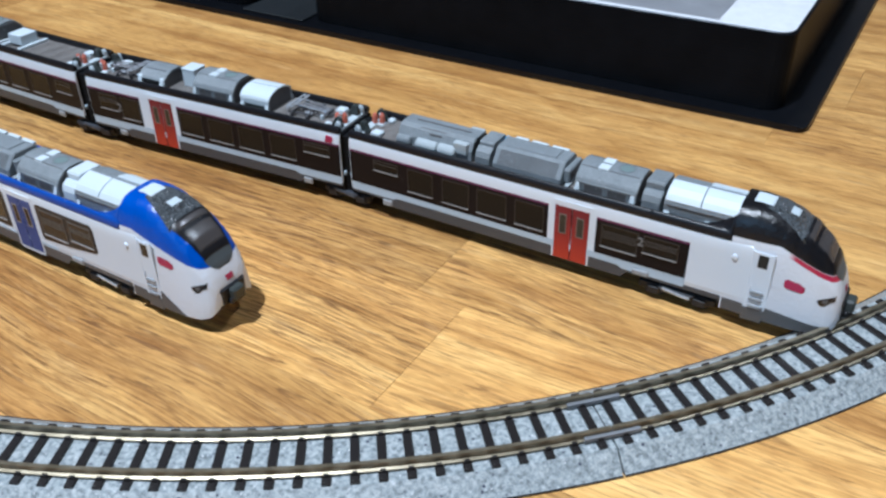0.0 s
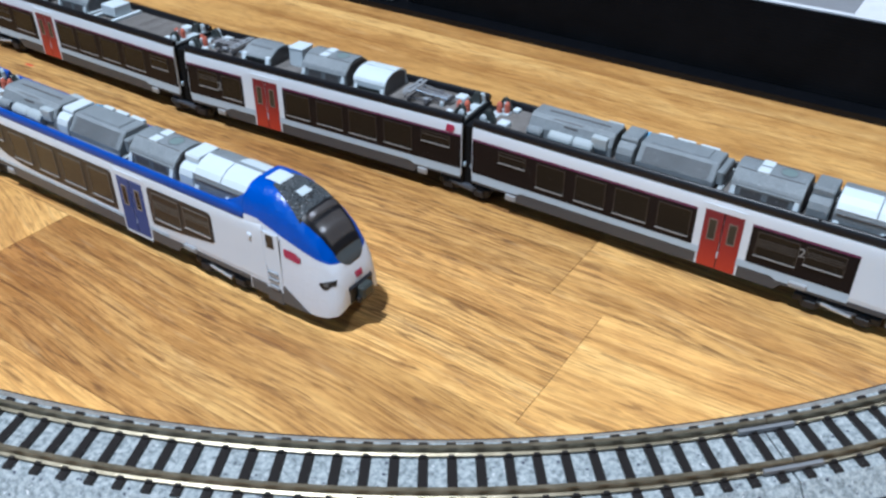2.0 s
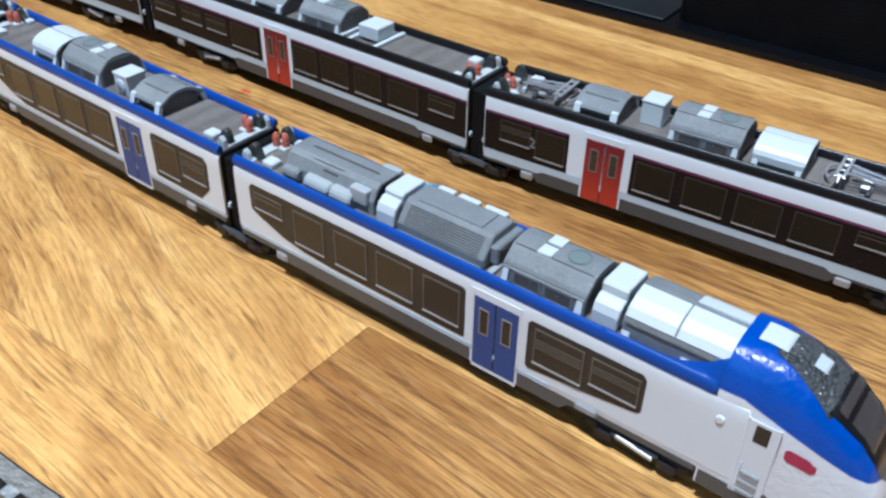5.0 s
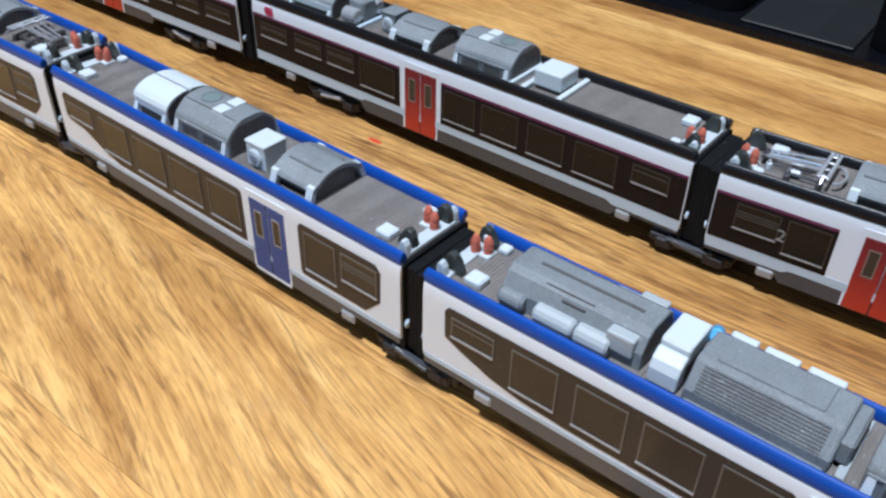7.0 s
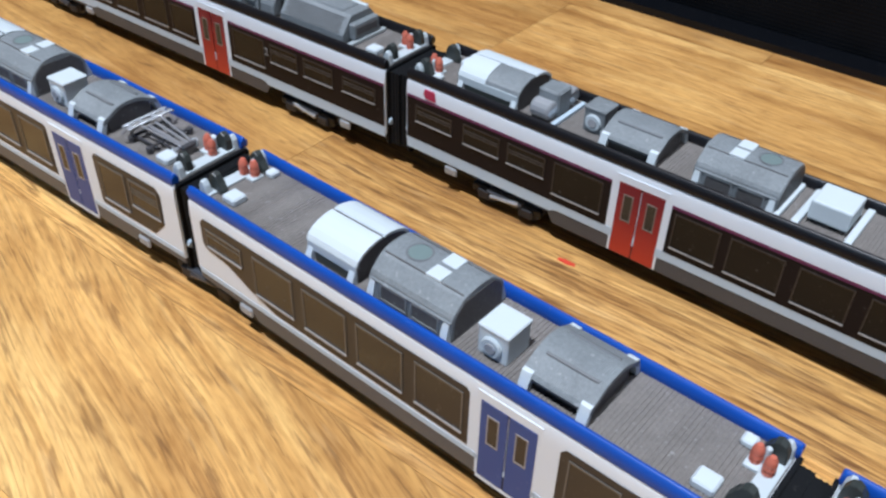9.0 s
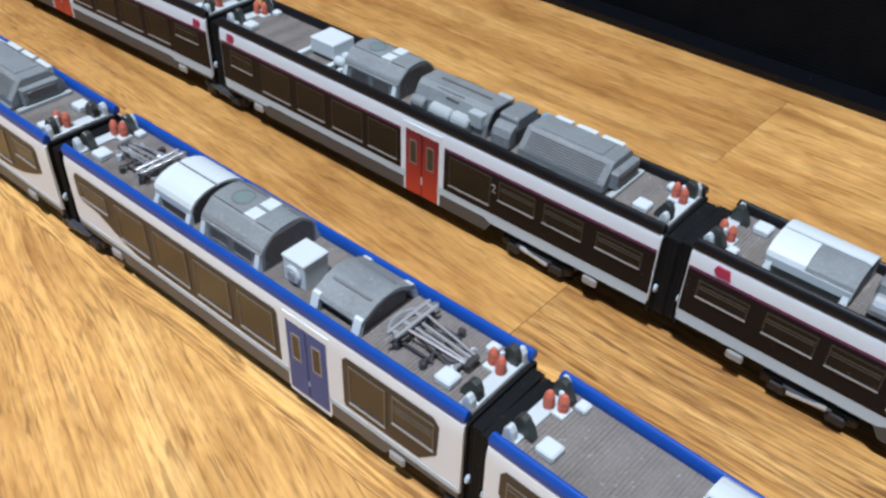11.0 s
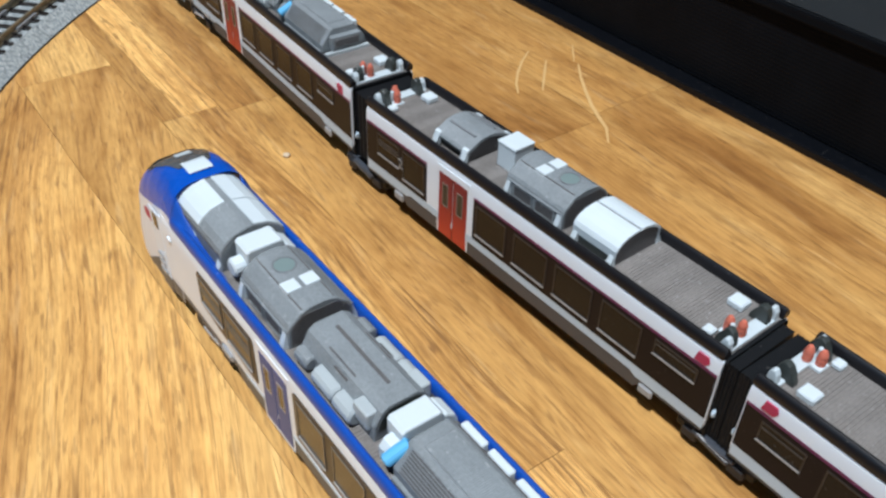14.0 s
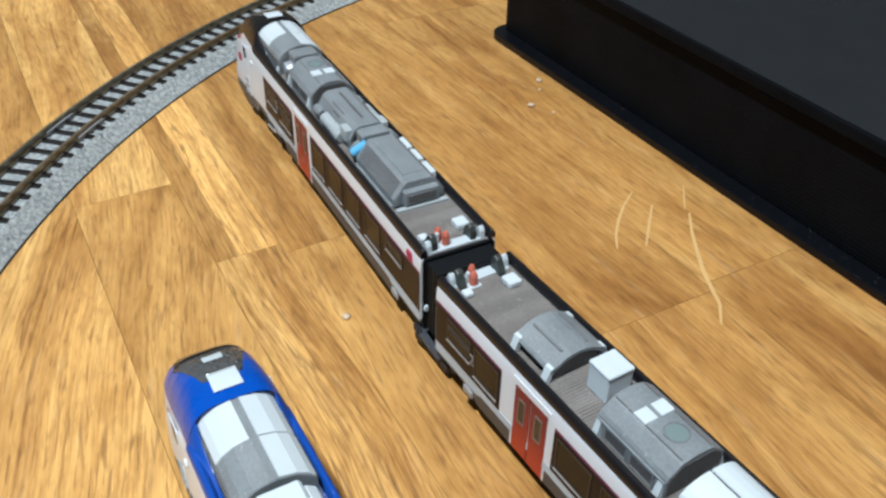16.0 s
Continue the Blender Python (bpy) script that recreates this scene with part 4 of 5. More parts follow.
def shell(car, x0, x1, scheme, dips, open_ends=(True, True), body_end=None, reach=2.4, crown=21.4):
    """Body, roof edges, deck, skirts and end walls that all cars share."""
    sc = SCHEMES[scheme]
    part("body", prism(bmesh.new(), BODY, x0, x1 if body_end is None else body_end, "x", 0.3), "white", car, "white plastic body")
    part("underframe", boxed(x0 + 1, x1 - 1, -6.0, 6.0, 4.6, 7.6), "soft_black", car)
    deck = bmesh.new()
    box(deck, x0 + 0.4, x1 - 0.4, -7.3, 7.3, 22.0, DECK)
    part("roof_deck", deck, "deck", car, "brown-grey roof deck")
    bm = bmesh.new()
    pitch = 0.66
    for i in range(int((x1 - x0 - 3) / pitch)):
        x = x0 + 1.5 + i * pitch
        prism(bm, [(x, DECK - 0.05), (x + 0.08, DECK + 0.12), (x + 0.34, DECK + 0.12), (x + 0.42, DECK - 0.05)], -7.1, 7.1, "y")
    tagged(part("deck_ribs", bm, "deck", car, "fine ribs across the roof deck"), kind="stuff")
    for s in (-1, 1):
        part("roof_edge", prism(bmesh.new(), mirror(RIM, s), x0, x1, "x", 0.4), sc["rim"], car, "rounded %s roof edge" % sc["rim"])
        y0, y1 = HALF - 0.5, HALF - 0.05
        part("skirt", side_panel(bmesh.new(), skirt_outline(x0 + 0.3, x1 - 0.3, dips), s, y0, y1), "skirt_dark" if scheme == "white" else "skirt", car, "grey-brown lower skirt")
    for d, xe, is_open in ((1, x0, open_ends[0]), (-1, x1, open_ends[1])):
        if not is_open:
            continue
        part("end_wall", boxed(min(xe - d * 0.2, xe + d * 0.1), max(xe - d * 0.2, xe + d * 0.1), -8.4, 8.4, 5.0, 22.2, 0.5), "bellows", car, "black end wall")
        folds = 6
        near = [(xe - d * (0.15 + (reach - 0.15) * k / folds), 7.6 - 0.22 * (k % 2)) for k in range(folds + 1)]
        bm = prism(bmesh.new(), near + [(x, -y) for x, y in reversed(near)], 5.2, crown, "z")
        part("gangway", bm, "bellows", car, "black gangway bellows with soft folds")
        for s in (-1, 1):
            part("end_lamp", drum(bmesh.new(), (xe - d * 0.2, s * 7.6, 10.4), (xe - d * 0.9, s * 7.6, 10.4), 0.8, 0.2, 10), "stripe", car)
            part("step_box", boxed(min(xe + d * 11.0, xe + d * 14.4), max(xe + d * 11.0, xe + d * 14.4), min(s * (HALF - 0.4), s * (HALF + 0.35)), max(s * (HALF - 0.4), s * (HALF + 0.35)), 4.6, 6.5, 0.35), "step_grey", car, "pale grey rounded step box")
    return car


def livery_white(car, s, x0, x1, gaps, low):
    """Dark window band with a pale sill stripe below and a thin purple line above; gaps are white stretches round doors."""
    edges = [x0 + 0.2] + [v for g in gaps for v in g] + [x1 - 0.2]
    for a, b in zip(edges[::2], edges[1::2]):
        if b - a < 1:
            continue
        part("window_band", side_panel(bmesh.new(), [(a, 9.4), (b, 9.4), (b, 18.5), (a, 18.5)], s, HALF - 0.2, HALF + 0.1), "band", car, "glossy dark brown window band")
        part("purple_line", side_panel(bmesh.new(), [(a, 18.5), (b, 18.5), (b, 19.05), (a, 19.05)], s, HALF - 0.2, HALF + 0.06), "purple", car, "thin dark purple line")
    part("sill_stripe", side_panel(bmesh.new(), [(x0 + 0.2, 7.0), (low[0] - 1.4, 7.0), (low[0], 7.7), (low[1], 7.7), (low[1] + 1.4, 7.0), (x1 - 0.2, 7.0), (x1 - 0.2, 9.4), (x0 + 0.2, 9.4)], s, HALF - 0.2, HALF + 0.07), "stripe", car, "pale grey sill stripe")


def mark(car, s, x, z, w=3.0, h=1.9):
    part("side_mark", side_panel(bmesh.new(), [(x - w / 2, z - h / 2), (x + w / 2 - 0.7, z - h / 2), (x + w / 2, z), (x + w / 2 - 0.4, z + h / 2), (x - w / 2 + 0.5, z + h / 2)], s, HALF - 0.2, HALF + 0.14), "magenta", car, "magenta printed mark")


def class_digit(car, s, x, z, size=4.2):
    curve = bpy.data.curves.new("class_digit", "FONT")
    curve.body, curve.size, curve.extrude, curve.align_x = "2", size * MM, 0.00006, "CENTER"
    tmp = new("class_digit", curve)
    mesh = bpy.data.meshes.new_from_object(tmp.evaluated_get(bpy.context.evaluated_depsgraph_get()))
    bpy.data.objects.remove(tmp)
    mesh.materials.clear()
    mesh.materials.append(M["figure"])
    ob = new("class_digit", mesh)
    ob.parent = car
    ob.matrix_basis = Matrix.Translation((x * MM, s * (HALF + 0.33) * MM, up(z) * MM)) @ (pose(0, 0, 0, 90, 0, 0) if s < 0 else pose(0, 0, 0, 90, 0, 180))
    ob["label"] = "pale printed figure two"


def middle_car(scheme, m, panto, marks=()):
    L = 51.1 if scheme == "blue" else 50.6
    x0, x1 = -L, L
    label = SCHEMES[scheme]["colour"] + (" model rail car with folded pantographs on top" if panto else " model rail car with housings on its roof")
    car = thing("rail_car", label, "model train", m, SCHEMES[scheme]["group"])
    shell(car, x0, x1, scheme, [(x0, x0 + 14), (x1 - 14, x1)])
    door = (-23.2, -13.6)
    for s in (-1, 1):
        if scheme == "white":
            livery_white(car, s, x0, x1, [(-27.5, -11.6)], (x0 + 17, x1 - 17))
        else:
            part("window_band", side_panel(bmesh.new(), [(-46.5, 12.6), (-43, 9.4), (-27.2, 9.4), (-26.8, 10), (-26.8, 19.0), (-27.6, 19.8), (-45.6, 19.8), (-46.8, 18.6)], s, HALF - 0.2, HALF + 0.1), "band_blue", car, "grey-brown window band with slanted ends")
            part("window_band", side_panel(bmesh.new(), [(-11.6, 9.2), (30, 9.2), (36, 10.8), (42, 13.2), (47.6, 13.9), (48.3, 14.8), (48.3, 18.8), (47.4, 19.8), (-11.0, 19.8), (-11.6, 19.2)], s, HALF - 0.2, HALF + 0.1), "band_blue", car, "grey-brown window band with slanted ends")
            part("sill_stripe", side_panel(bmesh.new(), [(x0 + 0.4, 7.6), (x1 - 0.4, 7.6), (x1 - 0.4, 8.6), (x0 + 0.4, 8.6)], s, HALF - 0.2, HALF + 0.06), "stripe", car, "pale grey sill stripe")
        add_door(car, s, *door, scheme)
        for a, b, z0, z1, sl in ((-46, -37.5, 12.2 if scheme == "white" else 12.6, 18.6, 3), (-36.2, -28.2, 10.4, 18.6, 0), (-10.6, -1.4, 10.4, 18.6, 0), (1.0, 10.6, 10.4, 18.6, 0), (12.8, 22.6, 10.4, 18.6, 0), (25.0, 34.6, 10.6, 18.6, 0), (37.6, 47.0, 14.2, 18.2, 1)):
            add_window(car, s, a, b, z0, z1, sl, scheme)
    if scheme == "white":
        for s in (-1, 1):
            class_digit(car, s, -36.9, 13.2, 3.6)
    low_round(car, -28.6, -17.6)
    cube_unit(car, -14.3, -9.1, 2.7, "pale", 28.4 if scheme == "white" else 27.7, 1.9)
    fan_unit(car, -5.6, 10.4, -1)
    white_cover(car, 13.0, 23.9)
    if panto:
        pantograph(car, 35.5, 1)
        pantograph(car, -38.5, -1)
    end_kit(car, x0, 1, -1)
    end_kit(car, x1, -1, -1)
    bogie(car, x0 - 3.2, 17)
    for s, x in marks:
        mark(car, s, x, 21.0 if scheme == "blue" else 20.2)
    return car


def long_car(m, kind):
    """Intermediate car of the white train with one end over its own bogie."""
    L = 62.7
    x0, x1 = -L, L
    car = thing("rail_car", "white and black model rail car, %s" % ("grey roof hood" if kind == "hood" else "roof deck half bare"), "model train", m, SCHEMES["white"]["group"])
    shell(car, x0, x1, "white", [(x0, x0 + 14), (25, x1, 6.9)], reach=3.0, crown=21.55)
    for s in (-1, 1):
        livery_white(car, s, x0, x1, [(-0.9, 11.6)], (x0 + 17, 23))
        add_door(car, s, 0.5, 10.1, "white")
        for a, b, z0, z1, sl in ((-59, -50.6, 13.2, 17.6, 1), (-47.2, -37, 10.4, 18.6, 0), (-34.4, -25, 10.4, 18.6, 0), (-22.6, -12.6, 10.4, 18.6, 0), (-10.8, -1.8, 10.4, 18.6, 0), (13.2, 24.4, 10.6, 18.6, 0), (26.4, 35.6, 12.8, 17.6, 2), (37.6, 47, 12.8, 17.6, 2), (50, 60, 13.2, 17.2, 2)):
            add_window(car, s, a, b, z0, z1, sl, "white")
        mark(car, s, x0 + 4.2 if kind == "hood" else x1 - 6.5, 20.4, 3.0 if kind == "hood" else 3.4)
        if kind == "hood":
            class_digit(car, s, 25.2, 14.6, 2.8)
    if kind == "hood":
        flat_box(car, -36.5, -23.5)
        for y in (-4.2, -1.6, 1.0, 3.6):
            part("valve", drum(bmesh.new(), (-25.6, y, 24.3), (-22.4, y, 24.3), 1.15, 0.4), "clear", car, "milky round valve")
        fan_unit(car, -21, -4.4)
        tank_row(car, -1, 19.6)
        saddle(car, 20.8, 26, "grey")
        engine_hood(car, 28, 49.6, 1)
    else:
        flat_box(car, -30.6, -18.4)
        fan_unit(car, -17.6, -2.0)
        low_round(car, 5.0, 17.0)
        cube_unit(car, 18.4, 23.0, 2.4, "grey", 27.6)
        part("rail_bar", boxed(27.2, 28.2, -5.8, 5.8, DECK, DECK + 0.9, 0.1), "stripe", car)
        part("tank", drum(bmesh.new(), (29.0, 4.0, 24.6), (33.4, 4.0, 24.6), 2.0, 0.4), "silver", car, "grey round tank")
        part("tank", drum(bmesh.new(), (29.0, -4.0, 24.6), (33.4, -4.0, 24.6), 2.0, 0.4), "silver", car, "grey round tank")
        part("roof_box", boxed(28.8, 33.8, -2.4, 2.4, DECK, 27.8, 0.4), "grey", car, "grey roof box")
        white_cover(car, 36.0, 51.2, True)
    end_kit(car, x0, 1)
    end_kit(car, x1, -1)
    bogie(car, x0 - 3.2, 17)
    bogie(car, 36, 18, True)
    return car


# ---- the driving cars ----
N0, N1 = 40.0, 66.7


def lerp_table(table, x):
    for (a, p), (b, q) in zip(table, table[1:]):
        if x <= b:
            f = (x - a) / (b - a)
            f = f * f * (3 - 2 * f) * 0.35 + f * 0.65
            return p + (q - p) * f
    return table[-1][1]


TOP = [(40.0, 30.2), (44, 30.4), (48, 30.0), (52, 28.8), (56, 26.6), (60, 23.3), (62.7, 20.3), (64.4, 17.5), (65.35, 15.5), (66.15, 13.4), (66.6, 11.8), (66.7, 10.8)]
WIDE = [(40.0, 8.8), (46, 8.85), (52, 8.9), (57, 8.8), (61, 8.55), (63.6, 8.0), (65.1, 7.35), (66.05, 6.5), (66.5, 5.6), (66.7, 4.6)]
LOW = [(40.0, 4.4), (50, 4.2), (56, 4.1), (62.5, 4.6), (65.2, 5.4), (66.35, 6.5), (66.7, 7.5)]


def nose_point(x, v, out=0.0):
    """Nose skin at x, v from 0 (low on the -y side) over the crown (0.5) to 1; out: how far off the skin."""
    w, low, top = lerp_table(WIDE, x), lerp_table(LOW, x), lerp_table(TOP, x)
    a = math.pi * (1 - v)
    c, s = math.cos(a), math.sin(a)
    # upright flanks below, a domed crown above
    blend = min(1.0, max(0.0, (x - 41.0) / 13.0))
    front = min(1.0, max(0.0, (x - 51.0) / 15.0))
    pinch = 0.05 * blend * blend * (3 - 2 * blend) + 0.07 * front * front * (3 - 2 * front)
    flank = min(19.3 - 3.0 * blend, low + (top - low) * 0.62)
    if abs(c) > 0.7071:
        f = abs(math.tan(math.pi - a if c < 0 else a))
        y = math.copysign(w * (1 - pinch * f * f), c)
        z = low + (flank - low) * f
    else:
        f = c / 0.7071
        y = (1 - pinch) * w * math.copysign(abs(f) ** 0.85, f)
        z = flank + (top - flank) * (1 - abs(f) ** 3.3) ** 0.52
    p = Vector((x, y, z))
    if out:
        p += Vector((0.25 * (x - 50) / 16, y / w * 0.8, max(0.2, (z - low) / max(1.0, top - low)))).normalized() * out
    return p


def v_at(x, z, s=-1):
    """Where, low to crown, the skin at x reaches the height z on side s."""
    lo, hi = 0.0, 0.5
    for _ in range(30):
        mid = (lo + hi) / 2
        lo, hi = (mid, hi) if nose_point(x, mid).z < z else (lo, mid)
    return lo if s < 0 else 1 - lo


def between(s, low, high):
    """Limits for nose_skin from two heights given as functions of x."""
    return lambda x: (v_at(x, low(x), s), v_at(x, high(x), s))


def nose_skin(name, x0, x1, v_of, nx, nv, out, material, car, label, thick=0.0):
    """A patch of the nose; v_of(x) gives the two v limits."""
    bm = bmesh.new()
    grid = []
    for i in range(nx + 1):
        x = x0 + (x1 - x0) * i / nx
        a, b = v_of(x)
        grid.append([bm.verts.new(nose_point(x, a + (b - a) * j / nv, out)) for j in range(nv + 1)])
    for p, q in zip(grid, grid[1:]):
        for j in range(nv):
            bm.faces.new((p[j], p[j + 1], q[j + 1], q[j]))
    if thick:
        bmesh.ops.solidify(bm, geom=bm.faces[:], thickness=thick)
    else:
        bm.faces.new([v for v in grid[-1]])
    return part(name, bm, material, car, label, True)


def nose_paint(scheme):
    """Nose paint: white flanks, coloured hood over the crown that sweeps down towards the front."""
    n = Nodes(scheme + "_nose_paint")
    tex = n.add("ShaderNodeTexCoord")
    xyz = n.add("ShaderNodeSeparateXYZ")
    n.link(tex.outputs["Object"], xyz.inputs[0])
    x = n.maths("MULTIPLY", xyz.outputs["X"], 1000.0)
    z = n.maths("MULTIPLY", xyz.outputs["Z"], 1000.0)
    # hood edge height falls towards the tip
    start, top_edge, fall = (44.0, 25.0, 0.335) if scheme == "blue" else (51.0, 25.0, 0.44)
    along = n.maths("SUBTRACT", x, start)
    edge = n.maths("SUBTRACT", top_edge, n.maths("MULTIPLY", n.maths("MAXIMUM", along, 0.0), fall))
    above = n.maths("MULTIPLY", n.maths("SUBTRACT", z, edge), 4.0)
    front = n.maths("MULTIPLY", n.maths("SUBTRACT", 64.6, x), 4.0)
    mask = n.maths("MINIMUM", above, front)
    clamp = n.add("ShaderNodeClamp")
    n.link(mask, clamp.inputs["Value"])
    vec = tex.outputs["Object"]
    tone = n.noise(vec, 300, 3)
    hood = (0.004, 0.078, 0.47) if scheme == "blue" else (0.008, 0.008, 0.01)
    col = n.mix(clamp.outputs[0], (0.70, 0.73, 0.78), n.mix(tone, hood, tuple(c * 0.75 for c in hood)))
    if scheme == "white":
        line = n.maths("SUBTRACT", 1.0, n.maths("ABSOLUTE", n.maths("MULTIPLY", n.maths("ADD", n.maths("SUBTRACT", z, edge), 0.5), 1.5)))
        gate = n.maths("MULTIPLY", n.maths("SUBTRACT", x, 53.0), 0.6)
        cl = n.add("ShaderNodeClamp")
        n.link(n.maths("MINIMUM", n.maths("MULTIPLY", line, 3.0), gate), cl.inputs["Value"])
        col = n.mix(cl.outputs[0], col, (0.40, 0.018, 0.06))
    n.bump(n.noise(vec, 1000, 3), 0.5, 0.0003)
    return n.finish(col, 0.28)


M["nose_white"], M["nose_blue"] = nose_paint("white"), nose_paint("blue")


def hood_swell(car, s, material):
    """Concave fillet by which the roof edge rises into the hood."""
    bm = bmesh.new()
    ys = [6.45 + 2.25 * j / 10 for j in range(11)]
    section = [nose_point(N0, 0.5 * i / 200) for i in range(201)]
    rows = []
    for i in range(25):
        x = 20.0 + (N0 + 0.1 - 20.0) * i / 24
        g = 0.25 * ((x - 20.0) / 20.1) ** 1.6 + 0.75 * ((x - 20.0) / 20.1) ** 4
        row = []
        for y in ys:
            crown = min(section, key=lambda q: abs(abs(q.y) - y)).z
            edge = 22.8 + 1.6 * math.sqrt(max(0.0, 1 - ((y - 7.96) / 0.8) ** 2)) if abs(y - 7.96) < 0.8 else 22.35
            row.append(bm.verts.new((x, s * y, max(edge + 0.03, 22.35 + (crown - 22.35) * g))))
        row += [bm.verts.new((x, s * ys[-1], 22.25)), bm.verts.new((x, s * ys[0], 22.25))]
        rows.append(row)
    count = len(rows[0])
    for p, q in zip(rows, rows[1:]):
        for j in range(count):
            bm.faces.new((p[j], p[(j + 1) % count], q[(j + 1) % count], q[j]))
    bm.faces.new(rows[0])
    bm.faces.new(list(reversed(rows[-1])))
    return part("hood_swell", bm, material, car, "", True)


def driving_car(scheme, m, hood_first):
    x0, x1 = (-70.5 if scheme == "white" else -68.0), N0
    label = SCHEMES[scheme]["colour"] + " model driving car with a rounded nose"
    car = thing("driving_car", label, "model train", m, SCHEMES[scheme]["group"])
    shell(car, x0, x1 - 0.03, scheme, [(x0, x0 + 13), (16, x1)], (True, False), 45.6, 5.0 if scheme == "white" and hood_first else 2.6, 21.25)
    for s in (-1, 1):
        if scheme == "white":
            livery_white(car, s, x0, 31.0, [(-6.7, 6.7)], (x0 + 16, 13))
        else:
            part("window_band", side_panel(bmesh.new(), [(-63.3, 14.0), (-60, 12.6), (-54, 10.6), (-48, 9.6), (-40, 9.2), (-7.0, 9.2), (-6.7, 9.6), (-6.7, 19.3), (-7.3, 19.8), (-62.6, 19.8), (-63.4, 18.9)], s, HALF - 0.2, HALF + 0.1), "band_blue", car, "grey-brown window band with a slanted end")
            part("window_band", side_panel(bmesh.new(), [(6.7, 10.4), (7.2, 9.8), (19, 10.8), (28.6, 12.0), (29.2, 12.6), (29.2, 19.0), (28.4, 19.8), (7.4, 19.8), (6.7, 19.2)], s, HALF - 0.2, HALF + 0.1), "band_blue", car, "grey-brown window band")
            part("sill_stripe", side_panel(bmesh.new(), [(x0 + 0.4, 7.6), (12, 7.6), (12, 8.5), (x0 + 0.4, 8.5)], s, HALF - 0.2, HALF + 0.06), "stripe", car, "pale grey sill stripe")
        add_door(car, s, -4.8, 4.8, scheme)
        for a, b, z0, z1, sl in ((-62, -53.6, 14.2, 18.4, 1), (-50.4, -42, 10.6, 18.6, 0), (-39, -30.4, 10.4, 18.6, 0), (-28, -18.8, 10.4, 18.6, 0), (-16.4, -7.8, 10.4, 18.6, 0), (8.2, 18, 11.2, 18.8, 4), (19.4, 28.4, 12.6, 18.6, 3)):
            add_window(car, s, a, b, z0, z1, sl, scheme)
        # cab door, steps and side fittings
        door = part("cab_door", boxed(45.9, 50.3, min(s * 8.7, s * 8.95), max(s * 8.7, s * 8.95), 6.4, 21.4, 0.12), "white", car, "white cab door")
        for x in (45.7, 50.4):
            part("door_post", boxed(x - 0.28, x + 0.28, min(s * 8.7, s * 8.97), max(s * 8.7, s * 8.97), 6.4, 21.6, 0.1), "white", door)
        part("pane", boxed(46.9, 49.2, min(s * 8.9, s * 9.04), max(s * 8.9, s * 9.04), 17.6, 20.8, 0.1), "pane", door)
        part("handrail", rod(bmesh.new(), (46.4, s * 9.05, 8.4), (46.4, s * 9.05, 13.0), 0.13, 6), "white", door)
        for z in (11.2, 9.4, 7.5):
            part("step", boxed(46.6, 49.6, min(s * 8.9, s * 9.35), max(s * 8.9, s * 9.35), z - 0.45, z + 0.35, 0.15), "step_grey", door, "milky grey step")
        part("step_well", boxed(45.4, 50.4, min(s * 8.3, s * 9.05), max(s * 8.3, s * 9.05), 3.2, 6.9, 0.2), "skirt", car)
        part("side_lamp", drum(bmesh.new(), (41.6, s * 8.6, 18.6), (41.6, s * 9.25, 18.6), 0.75, 0.2, 12), "white", car)
        part("step_box", boxed(17.4, 21.8, min(s * 8.4, s * 9.4), max(s * 8.4, s * 9.4), 6.6, 8.2, 0.35), "step_grey", car, "pale grey rounded step box")
        if scheme == "white":
            nose_skin("nose_skirt", 40.4, 65.6, between(s, lambda x: 3.0, lambda x: 7.4 if x < 50.3 else 7.9 - (x - 50.3) * 0.105), 30, 4, 0.1, "skirt", car, "grey strip under the nose")
        else:
            nose_skin("nose_skirt", 40.4, 59.6, between(s, lambda x: 3.0, lambda x: 7.4 if x < 50.3 else max(3.5, 9.4 - (x - 50.3) * 0.62)), 20, 4, 0.1, "skirt", car, "grey slanted nose skirt")
        mx, drop = (51.7, 0.0) if scheme == "blue" else (53.5, 2.3)
        nose_skin("side_mark", mx, mx + 4.7, between(s, lambda x: 17.0 - drop - 0.12 * (x - mx) - (0.5 if mx + 0.5 < x < mx + 4.3 else 0), lambda x: 18.3 - drop - 0.14 * (x - mx) + (0.4 if mx + 0.5 < x < mx + 3.9 else 0)), 8, 3, 0.1, "magenta", car, "magenta printed mark")
        lamp = nose_skin("head_lamp", 61.3, 65.0, between(s, lambda x: 12.9 - 1.25 * math.sin(math.pi * min(1, (x - 61.2) / 2.9)) ** 0.8 if x < 63.9 else 12.9 - 0.3 * (65.0 - x), lambda x: 13.1 + 0.3 * (x - 61.3)), 12, 4, 0.1, "lamp_glass", car, "dark slanted head lamp")
        nose_skin("lens", 62.3, 63.5, between(s, lambda x: 12.4, lambda x: 13.3), 4, 3, 0.2, "skirt", lamp, "small grey lens")
        hood_swell(car, s, SCHEMES[scheme]["rim"])
    nose_skin("nose", N0, N1, lambda x: (0.0, 1.0), 64, 72, 0.0, "nose_" + scheme, car, "rounded nose, white below a %s hood" % SCHEMES[scheme]["rim"])
    nose_skin("crown_cap", 45.4, 55.6, lambda x: (0.5 - 0.07 - 0.0095 * (x - 45.4), 0.5 + 0.07 + 0.0095 * (x - 45.4)), 14, 20, 0.12, "glitter", car, "glittering dark grey cap above the windscreen")
    screen = nose_skin("windscreen", 55.4, 63.5, lambda x: (0.5 - 0.152 + 0.003 * (x - 55.4), 0.5 + 0.152 - 0.003 * (x - 55.4)), 16, 20, 0.16, "black", car, "glossy black windscreen surround")
